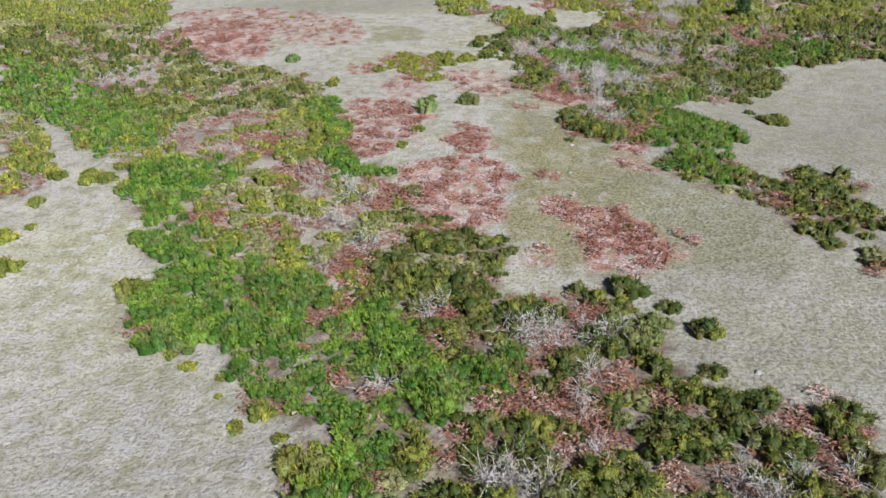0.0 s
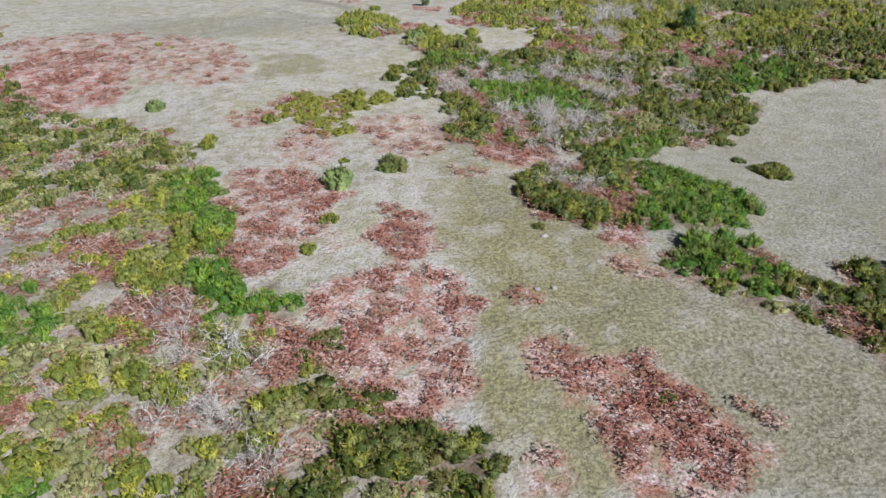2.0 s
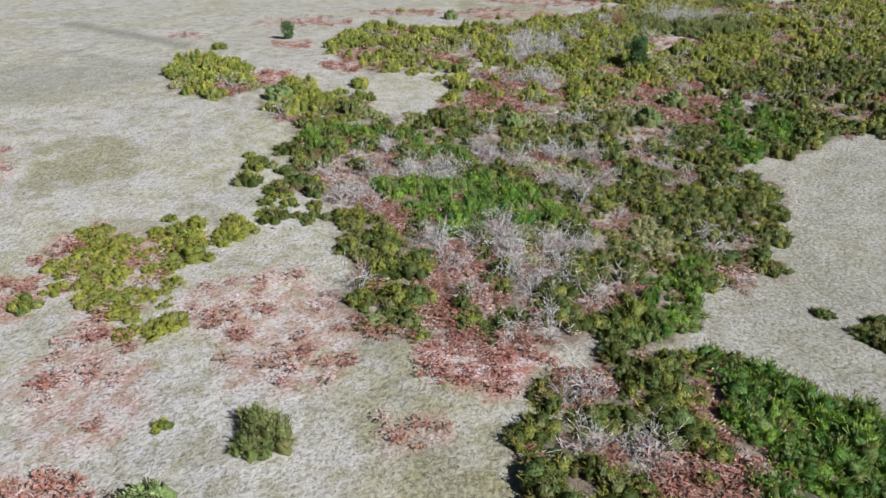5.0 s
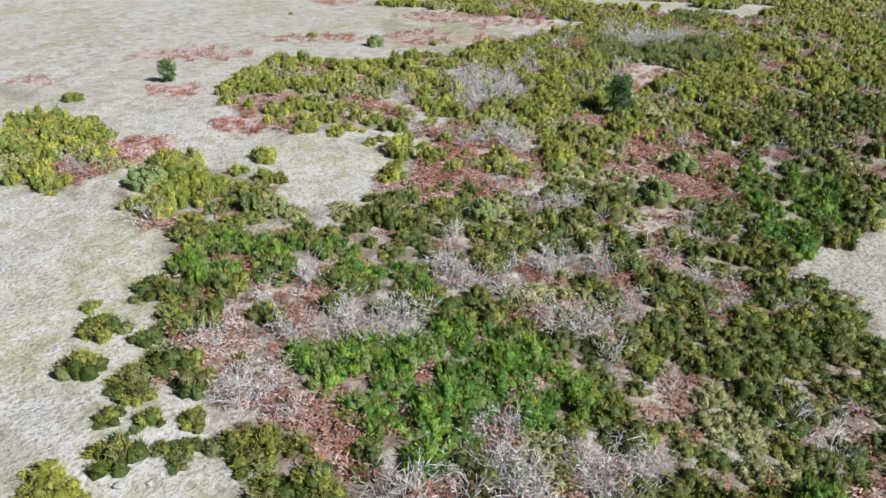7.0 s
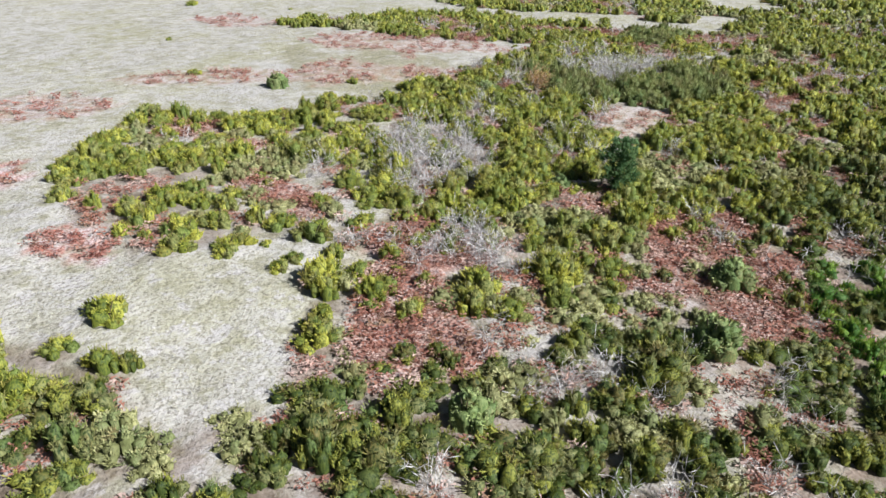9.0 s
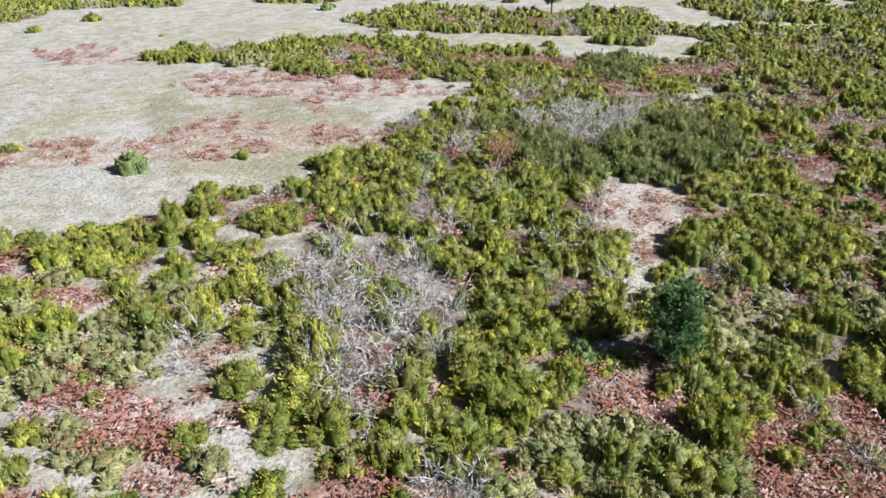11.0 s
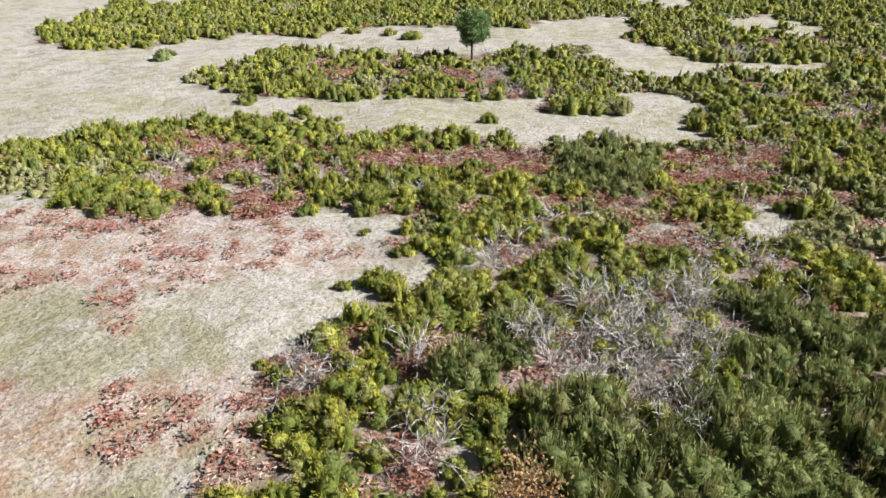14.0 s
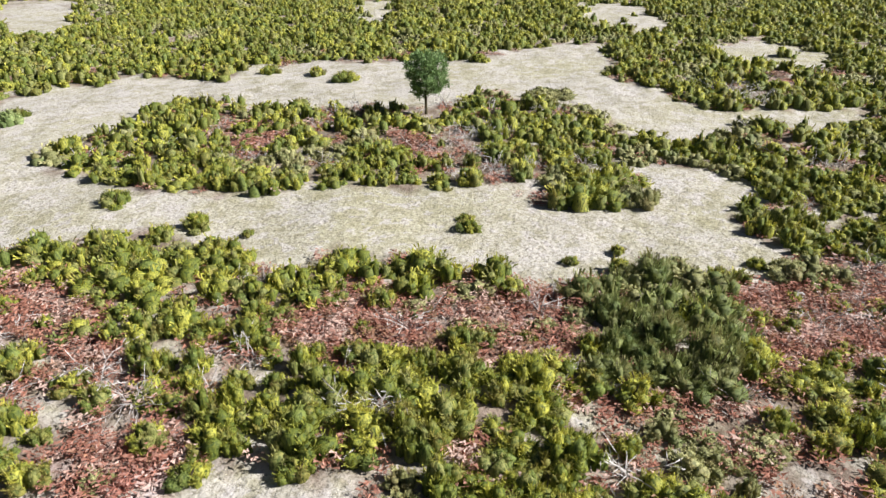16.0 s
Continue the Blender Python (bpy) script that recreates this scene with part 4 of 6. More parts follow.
LONE += [("y", 25.9, 86.8, 2.63), ("g", 23.8, 87.7, 0.73), ("g", 24.5, 87.8, 0.37), ("g", 23.6, 85.4, 2.09), ("g", 36.5, 119.1, 0.78), ("g", 36.9, 124.2, 0.43), ("g", 54.8, 127.6, 1.02), ("g", 25.8, 89.6, 0.62), ("g", 20.9, 100.6, 0.8), ("g", 14.1, 78.6, 1.37), ("g", 13.6, 77.6, 1.17), ("g", 15.3, 78.7, 1.08)]
LONE += [("g", 15.1, 76.8, 1.57), ("g", 16.0, 74.7, 0.68), ("g", 16.6, 75.0, 0.69), ("g", 17.2, 74.4, 0.47), ("g", 17.8, 76.1, 1.35), ("g", 20.3, 75.0, 0.6), ("g", 16.2, 76.4, 0.42), ("g", 17.2, 77.5, 1.04), ("h", 28.4, 67.1, 1.48), ("p", 29.8, 73.6, 1.26), ("g", 22.8, 114.2, 0.51), ("p", 65.9, 109.2, 2.23)]
LONE += [("h", 53.8, 126.6, 1.23), ("d", 60.8, 96.2, 1.54), ("o", 72.4, 105.2, 3.25), ("g", 55.3, 100.2, 0.78), ("g", 56.5, 95.3, 0.45), ("g", 56.7, 92.2, 0.65), ("g", 61.4, 92.1, 1.17), ("g", 58.0, 91.3, 0.58), ("g", 58.2, 90.7, 0.58), ("g", 50.1, 112.5, 1.31), ("g", 69.3, 123.7, 1.56), ("g", 69.8, 117.9, 1.45)]
LONE += [("g", 70.1, 120.5, 1.13), ("g", 78.6, 104.4, 0.59), ("g", 43.6, 97.2, 0.75), ("g", 42.3, 98.9, 0.78), ("g", 40.5, 101.5, 0.84), ("g", 41.3, 102.5, 0.57), ("g", 50.9, 106.3, 0.4), ("g", 55.0, 96.3, 0.47), ("g", 78.2, 113.2, 1.57), ("f", 79.3, 88.2, 1.44), ("f", 81.8, 90.3, 0.71), ("g", 54.6, 127.4, 0.96)]
LONE += [("g", 50.4, 108.2, 1.01), ("g", 55.9, 100.7, 0.58), ("g", 57.0, 92.3, 0.69), ("g", 39.4, 94.1, 0.47), ("g", 42.4, 96.1, 0.42), ("g", 41.8, 92.4, 0.58), ("g", 35.5, 92.9, 0.38), ("g", 37.6, 92.6, 0.6)]
LONE += [("h", 25.3, 65.2, 1.5), ("h", 17.4, 66.2, 1.14), ("h", 28.1, 75.1, 0.86), ("h", 33.2, 87.1, 1.07), ("y", 6.9, 69.9, 1.07), ("g", 16.8, 75.1, 0.72), ("g", 16.1, 74.8, 0.64), ("g", 14.8, 76.7, 1.04), ("a", 35.3, 85.3, 1.3)]
STONES = [(9.6, 17.9, 0.31), (3.5, 57.3, 0.26), (4.1, 57.1, 0.17), (7.1, 37.7, 0.33), (5.8, 33.9, 0.2), (6.4, 33.9, 0.2), (56.6, 89.9, 0.47), (46.5, 84.7, 0.43)]


# ---- materials ----
def material(name):
    m = bpy.data.materials.new(name)
    m.use_nodes = True
    nt = m.node_tree
    return m, nt, nt.nodes["Principled BSDF"], nt.nodes["Material Output"]


def node(nt, kind, **values):
    n = nt.nodes.new(kind)
    for k, v in values.items():
        n.inputs[k].default_value = v
    return n


def mix(nt, fac, a, b):
    n = nt.nodes.new("ShaderNodeMix")
    n.data_type = "RGBA"
    for socket, v in ((n.inputs[0], fac), (n.inputs[6], a), (n.inputs[7], b)):
        if isinstance(v, (int, float)):
            socket.default_value = v
        elif isinstance(v, tuple):
            socket.default_value = (*v, 1)
        else:
            nt.links.new(v, socket)
    return n.outputs[2]


def math_node(nt, op, a, b):
    n = nt.nodes.new("ShaderNodeMath")
    n.operation = op
    for socket, v in zip(n.inputs, (a, b)):
        if isinstance(v, (int, float)):
            socket.default_value = v
        else:
            nt.links.new(v, socket)
    return n.outputs[0]


def noise_of(nt, scale, detail=3.0, rough=0.55, upright=1.0):
    n = node(nt, "ShaderNodeTexNoise", Scale=scale, Detail=detail, Roughness=rough)
    geo = nt.nodes.new("ShaderNodeNewGeometry")
    stretch = nt.nodes.new("ShaderNodeVectorMath")
    stretch.operation = "MULTIPLY"
    stretch.inputs[1].default_value = (1, 1, upright)
    nt.links.new(geo.outputs["Position"], stretch.inputs[0])
    nt.links.new(stretch.outputs[0], n.inputs["Vector"])
    return n.outputs["Fac"]


def ramp(nt, fac, lo, hi):
    n = nt.nodes.new("ShaderNodeMapRange")
    nt.links.new(fac, n.inputs[0])
    n.inputs[1].default_value, n.inputs[2].default_value = lo, hi
    return n.outputs[0]


def leafy(name, deep, light, tip, glow=0.3, rough=0.6, tip_share=0.75, stray=True, relief=True, own_leaf=0.3):
    """Thin plant matter. The tint attribute holds: plant, leaf, tip, and whether the plant is a thing of its own."""
    m, nt, bsdf, out = material(name)
    at = nt.nodes.new("ShaderNodeAttribute")
    at.attribute_name = "tint"
    sep = nt.nodes.new("ShaderNodeSeparateColor")
    nt.links.new(at.outputs["Color"], sep.inputs[0])
    info = nt.nodes.new("ShaderNodeObjectInfo")
    own = math_node(nt, "MULTIPLY", math_node(nt, "SUBTRACT", info.outputs["Random"], 0.5), math_node(nt, "MULTIPLY", at.outputs["Alpha"], 0.7))
    fac = math_node(nt, "ADD", math_node(nt, "ADD", math_node(nt, "MULTIPLY", sep.outputs[0], 1 - own_leaf), math_node(nt, "MULTIPLY", sep.outputs[1], own_leaf)), own)
    body = mix(nt, fac, deep, light)
    odd = nt.nodes.new("ShaderNodeMath")
    odd.operation = "FRACT"
    nt.links.new(math_node(nt, "ADD", math_node(nt, "MULTIPLY", sep.outputs[0], 9.7), math_node(nt, "MULTIPLY", own, 11.0)), odd.inputs[0])
    if stray:
        body = mix(nt, math_node(nt, "MULTIPLY", ramp(nt, odd.outputs[0], 0.74, 0.84), 0.75), body, tip)
        body = mix(nt, math_node(nt, "MULTIPLY", ramp(nt, odd.outputs[0], 0.14, 0.06), 0.6), body, (0.25, 0.17, 0.08))
    if stray and relief:
        body = mix(nt, math_node(nt, "MULTIPLY", ramp(nt, odd.outputs[0], 0.31, 0.28), math_node(nt, "MULTIPLY", ramp(nt, odd.outputs[0], 0.17, 0.2), 0.7)), body, (0.14, 0.21, 0.08))
        body = mix(nt, math_node(nt, "MULTIPLY", ramp(nt, odd.outputs[0], 0.7, 0.66), math_node(nt, "MULTIPLY", ramp(nt, odd.outputs[0], 0.5, 0.54), 0.75)), body, (0.3, 0.285, 0.14))
        body = mix(nt, math_node(nt, "MULTIPLY", ramp(nt, noise_of(nt, 2.2, 3, 0.6), 0.6, 0.7), 0.5), body, (0.34, 0.24, 0.1))
    full = mix(nt, math_node(nt, "MULTIPLY", math_node(nt, "MULTIPLY", sep.outputs[2], tip_share), math_node(nt, "ADD", fac, 0.15)), body, tip)
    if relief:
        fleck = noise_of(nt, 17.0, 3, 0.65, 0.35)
        # lobe skins lean to the deep tone: crevice shade put into the colour
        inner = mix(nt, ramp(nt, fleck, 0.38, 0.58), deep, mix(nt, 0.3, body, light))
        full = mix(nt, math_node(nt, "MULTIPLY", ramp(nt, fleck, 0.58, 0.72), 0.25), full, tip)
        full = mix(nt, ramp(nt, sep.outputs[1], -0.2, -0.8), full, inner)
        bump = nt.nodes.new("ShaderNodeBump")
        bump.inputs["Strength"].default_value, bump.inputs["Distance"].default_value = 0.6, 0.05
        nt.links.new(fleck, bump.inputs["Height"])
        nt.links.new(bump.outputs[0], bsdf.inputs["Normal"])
    nt.links.new(full, bsdf.inputs["Base Color"])
    bsdf.inputs["Roughness"].default_value = rough
    bsdf.inputs["Specular IOR Level"].default_value = 0.25
    tr = nt.nodes.new("ShaderNodeBsdfTranslucent")
    nt.links.new(full, tr.inputs[0])
    mx = nt.nodes.new("ShaderNodeMixShader")
    mx.inputs[0].default_value = glow
    for a, b in ((bsdf.outputs[0], mx.inputs[1]), (tr.outputs[0], mx.inputs[2]), (mx.outputs[0], out.inputs[0])):
        nt.links.new(a, b)
    return m


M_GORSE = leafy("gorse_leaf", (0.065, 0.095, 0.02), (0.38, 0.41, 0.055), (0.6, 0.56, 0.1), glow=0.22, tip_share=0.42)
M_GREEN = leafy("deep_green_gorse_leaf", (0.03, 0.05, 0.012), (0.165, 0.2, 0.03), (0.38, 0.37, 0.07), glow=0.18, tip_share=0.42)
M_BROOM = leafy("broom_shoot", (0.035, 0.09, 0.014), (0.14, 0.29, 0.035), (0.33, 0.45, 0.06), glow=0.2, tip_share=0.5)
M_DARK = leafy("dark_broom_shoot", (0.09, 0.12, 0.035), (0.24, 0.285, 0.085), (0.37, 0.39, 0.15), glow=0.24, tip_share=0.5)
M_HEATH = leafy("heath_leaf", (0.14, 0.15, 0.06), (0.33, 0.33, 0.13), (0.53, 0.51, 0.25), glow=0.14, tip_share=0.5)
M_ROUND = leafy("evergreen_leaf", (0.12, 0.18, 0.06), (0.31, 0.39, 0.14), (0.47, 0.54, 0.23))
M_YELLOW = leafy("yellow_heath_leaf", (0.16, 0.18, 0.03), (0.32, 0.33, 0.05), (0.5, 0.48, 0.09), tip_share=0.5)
M_FLOWER = leafy("gorse_flower", (0.2, 0.2, 0.02), (0.5, 0.33, 0.02), (0.65, 0.4, 0.02), stray=False)
M_NEEDLE = leafy("pine_needle", (0.07, 0.15, 0.055), (0.19, 0.3, 0.11), (0.3, 0.4, 0.17), stray=False)
M_AUTUMN = leafy("autumn_leaf", (0.34, 0.2, 0.1), (0.6, 0.37, 0.17), (0.68, 0.5, 0.3), glow=0.3, stray=False, relief=False, own_leaf=0.6)
M_BRACKEN = leafy("dead_bracken", (0.2, 0.06, 0.042), (0.45, 0.185, 0.13), (0.6, 0.47, 0.43), glow=0.15, rough=0.8, tip_share=0.4, relief=False, own_leaf=0.5)
M_RUST = leafy("rust_bracken", (0.15, 0.045, 0.03), (0.44, 0.19, 0.125), (0.62, 0.47, 0.41), glow=0.15, rough=0.8, tip_share=0.35, relief=False, own_leaf=0.5)
M_GRASS = leafy("dry_grass", (0.36, 0.335, 0.24), (0.5, 0.47, 0.37), (0.56, 0.53, 0.43), glow=0.2, rough=0.75, stray=False, relief=False, own_leaf=0.65)
M_DEAD = leafy("bleached_wood", (0.27, 0.24, 0.225), (0.6, 0.57, 0.56), (0.65, 0.63, 0.62), glow=0.0, rough=0.85, stray=False, relief=False)
M_WOOD = leafy("shrub_wood", (0.05, 0.045, 0.025), (0.11, 0.09, 0.05), (0.11, 0.09, 0.05), glow=0.0, rough=0.9, stray=False, relief=False)


def earth():
    m, nt, bsdf, out = material("dry_turf")
    at = nt.nodes.new("ShaderNodeAttribute")
    at.attribute_name = "litter"
    sep = nt.nodes.new("ShaderNodeSeparateColor")
    nt.links.new(at.outputs["Color"], sep.inputs[0])
    broad, mid, fine, dots = noise_of(nt, 0.12), noise_of(nt, 0.9, 4), noise_of(nt, 7.0, 4, 0.65), noise_of(nt, 26.0, 3, 0.7)
    blot, spot = noise_of(nt, 1.5, 5, 0.65), noise_of(nt, 11.0, 3, 0.6)
    turf = mix(nt, ramp(nt, mid, 0.38, 0.62), (0.363, 0.344, 0.286), (0.510, 0.483, 0.432))
    turf = mix(nt, math_node(nt, "MULTIPLY", ramp(nt, broad, 0.46, 0.66), 0.6), turf, (0.355, 0.340, 0.193))
    turf = mix(nt, math_node(nt, "MULTIPLY", ramp(nt, noise_of(nt, 0.33, 5, 0.65), 0.5, 0.66), 0.75), turf, (0.502, 0.479, 0.471))
    turf = mix(nt, math_node(nt, "MULTIPLY", ramp(nt, blot, 0.54, 0.59), 0.8), turf, (0.497, 0.469, 0.460))
    turf = mix(nt, math_node(nt, "MULTIPLY", ramp(nt, blot, 0.46, 0.38), 0.6), turf, (0.252, 0.239, 0.134))
    turf = mix(nt, math_node(nt, "MULTIPLY", sep.outputs[2], ramp(nt, noise_of(nt, 0.7, 4, 0.65), 0.28, 0.52)), turf, mix(nt, ramp(nt, fine, 0.38, 0.62), (0.16, 0.145, 0.06), (0.33, 0.305, 0.17)))
    # dark flecks and pale dots paint in tussock shade and lit tops
    turf = mix(nt, math_node(nt, "MULTIPLY", ramp(nt, fine, 0.5, 0.38), 0.55), turf, (0.168, 0.151, 0.101))
    turf = mix(nt, math_node(nt, "MULTIPLY", ramp(nt, dots, 0.52, 0.64), 0.4), turf, (0.525, 0.502, 0.448))
    turf = mix(nt, math_node(nt, "MULTIPLY", ramp(nt, spot, 0.43, 0.36), 0.55), turf, (0.126, 0.105, 0.0756))
    turf = mix(nt, math_node(nt, "MULTIPLY", at.outputs["Alpha"], 0.55), turf, mix(nt, ramp(nt, fine, 0.4, 0.6), (0.168, 0.16, 0.118), (0.336, 0.323, 0.277)))
    fern = mix(nt, ramp(nt, spot, 0.32, 0.62), (0.2, 0.07, 0.05), mix(nt, ramp(nt, blot, 0.45, 0.56), (0.48, 0.27, 0.22), (0.66, 0.56, 0.56)))
    turf = mix(nt, math_node(nt, "MULTIPLY", sep.outputs[0], ramp(nt, noise_of(nt, 1.6, 4, 0.65), 0.32, 0.52)), turf, fern)
    # litter under the scrub, browned darker so that gap shade sits in its colour
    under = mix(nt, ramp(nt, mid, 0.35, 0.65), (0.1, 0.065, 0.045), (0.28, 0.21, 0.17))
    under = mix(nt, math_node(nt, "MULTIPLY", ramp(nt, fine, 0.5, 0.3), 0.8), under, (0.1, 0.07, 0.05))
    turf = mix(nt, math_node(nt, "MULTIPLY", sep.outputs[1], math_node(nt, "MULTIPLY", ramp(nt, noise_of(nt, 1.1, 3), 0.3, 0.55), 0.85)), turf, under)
    nt.links.new(turf, bsdf.inputs["Base Color"])
    bsdf.inputs["Roughness"].default_value = 0.95
    bsdf.inputs["Specular IOR Level"].default_value = 0.1
    lump = noise_of(nt, 4.2, 3, 0.55)
    height = math_node(nt, "ADD", math_node(nt, "MULTIPLY", lump, 0.9), math_node(nt, "ADD", math_node(nt, "MULTIPLY", fine, 0.7), math_node(nt, "MULTIPLY", dots, 0.25)))
    bump = nt.nodes.new("ShaderNodeBump")
    bump.inputs["Strength"].default_value, bump.inputs["Distance"].default_value = 0.62, 0.13
    nt.links.new(height, bump.inputs["Height"])
    nt.links.new(bump.outputs[0], bsdf.inputs["Normal"])
    return m


M_EARTH = earth()


def stone():
    m, nt, bsdf, out = material("pale_stone")
    nt.links.new(mix(nt, noise_of(nt, 14.0, 4), (0.22, 0.21, 0.2), (0.46, 0.45, 0.43)), bsdf.inputs["Base Color"])
    bsdf.inputs["Roughness"].default_value = 0.9
    return m


M_STONE = stone()


# ---- mesh building ----
def mesh_of(name, verts, tris, mats, slots=None, tint=None, attribute="tint"):
    me = bpy.data.meshes.new(name)
    nv, nf = len(verts), len(tris)
    me.vertices.add(nv)
    me.vertices.foreach_set("co", np.ascontiguousarray(verts, np.float32).ravel())
    me.loops.add(nf * 3)
    me.loops.foreach_set("vertex_index", np.ascontiguousarray(tris, np.int32).ravel())
    me.polygons.add(nf)
    me.polygons.foreach_set("loop_start", np.arange(0, nf * 3, 3, dtype=np.int32))
    for m in mats:
        me.materials.append(m)
    me.polygons.foreach_set("use_smooth", np.ones(nf, bool))
    if slots is not None:
        me.polygons.foreach_set("material_index", np.ascontiguousarray(slots, np.int32))
    if tint is not None:
        a = me.attributes.new(attribute, "FLOAT_COLOR", "POINT")
        a.data.foreach_set("color", np.ascontiguousarray(tint, np.float32).ravel())
    me.update(calc_edges=True)
    return me


class Heap:
    """Triangles gathered for one mesh: vertices, faces and tint (plant, leaf, tip, own)."""

    def __init__(self):
        self.v, self.f, self.t, self.n = [], [], [], 0

    def add(self, verts, faces, tint):
        self.v.append(np.asarray(verts, np.float32))
        self.f.append(np.asarray(faces, np.int32) + self.n)
        self.t.append(np.asarray(tint, np.float32))
        self.n += len(verts)

    def done(self):
        return np.concatenate(self.v), np.concatenate(self.f), np.concatenate(self.t)


def blades(rng, base, way, length, width, face=None, single=False, plant=0.5, own=0.0):
    """Thin leaves from base along way; they turn their flat side towards face. single: plain spikes, else leaves with a broad middle."""
    n = len(base)
    turn = rng.normal(size=(n, 3)) * (1.0 if face is None else 0.45)
    side = np.cross(way, turn if face is None else face + turn)
    side /= np.linalg.norm(side, axis=1, keepdims=True) + 1e-9
    tip = base + way * length[:, None]
    h = side * (width / 2)[:, None]
    if single:
        flip = (rng.random(n) < 0.5)[:, None]
        v = np.stack([np.where(flip, base, base - h), np.where(flip, tip + h, base + h), np.where(flip, tip - h, tip)], 1)
        k = np.arange(n)[:, None] * 3
        f = k + [0, 1, 2]
    else:
        mid = base + way * (length * 0.5)[:, None]
        v = np.stack([base, mid - h, mid + h, tip], 1)
        k = np.arange(n)[:, None] * 4
        f = np.concatenate([k + [0, 2, 1], k + [1, 2, 3]])
    t = np.zeros((n, v.shape[1], 4), np.float32)
    t[:, :, 0], t[:, :, 1], t[:, :, 3] = plant, rng.random(n)[:, None], own
    t[:, :, 2] = np.clip(((v - base[:, None]) * way[:, None]).sum(2) / length[:, None], 0, 1)
    return v.reshape(-1, 3), f, t.reshape(-1, 4)


def tube(points, r0, r1, sides=3):
    """A tapered twig through points."""
    points = np.asarray(points, float)
    n = len(points)
    d = np.gradient(points, axis=0)
    d /= np.linalg.norm(d, axis=1, keepdims=True) + 1e-9
    a = np.cross(d, [0.31, 0.2, 0.93])
    a /= np.linalg.norm(a, axis=1, keepdims=True) + 1e-9
    b = np.cross(d, a)
    r = np.linspace(r0, r1, n)[:, None]
    v = np.concatenate([points + r * (a * math.cos(2 * math.pi * s / sides) + b * math.sin(2 * math.pi * s / sides)) for s in range(sides)])
    f = []
    for s in range(sides):
        u = (s + 1) % sides
        for i in range(n - 1):
            p, q, x, y = s * n + i, u * n + i, s * n + i + 1, u * n + i + 1
            f += [(p, q, y), (p, y, x)]
    return v, np.array(f)


def flat_tint(n, rng, own=0.0):
    t = np.zeros((n, 4), np.float32)
    t[:, 0], t[:, 1], t[:, 3] = rng.random(), rng.random(n), own
    return t


SHAPES = {  # lobes, lobe radius, spread, upright share, shoot length, slimness, fan
    "gorse": (8, 0.16, 0.38, 1.15, 0.18, 0.125, 0.38),
    "broom": (8, 0.15, 0.38, 2.0, 0.28, 0.07, 0.22),
    "heath": (9, 0.14, 0.4, 1.0, 0.15, 0.19, 0.46),
    "round": (14, 0.14, 0.35, 0.5, 0.12, 0.34, 0.6),
    "low": (11, 0.14, 0.42, 0.7, 0.15, 0.25, 0.45),
}


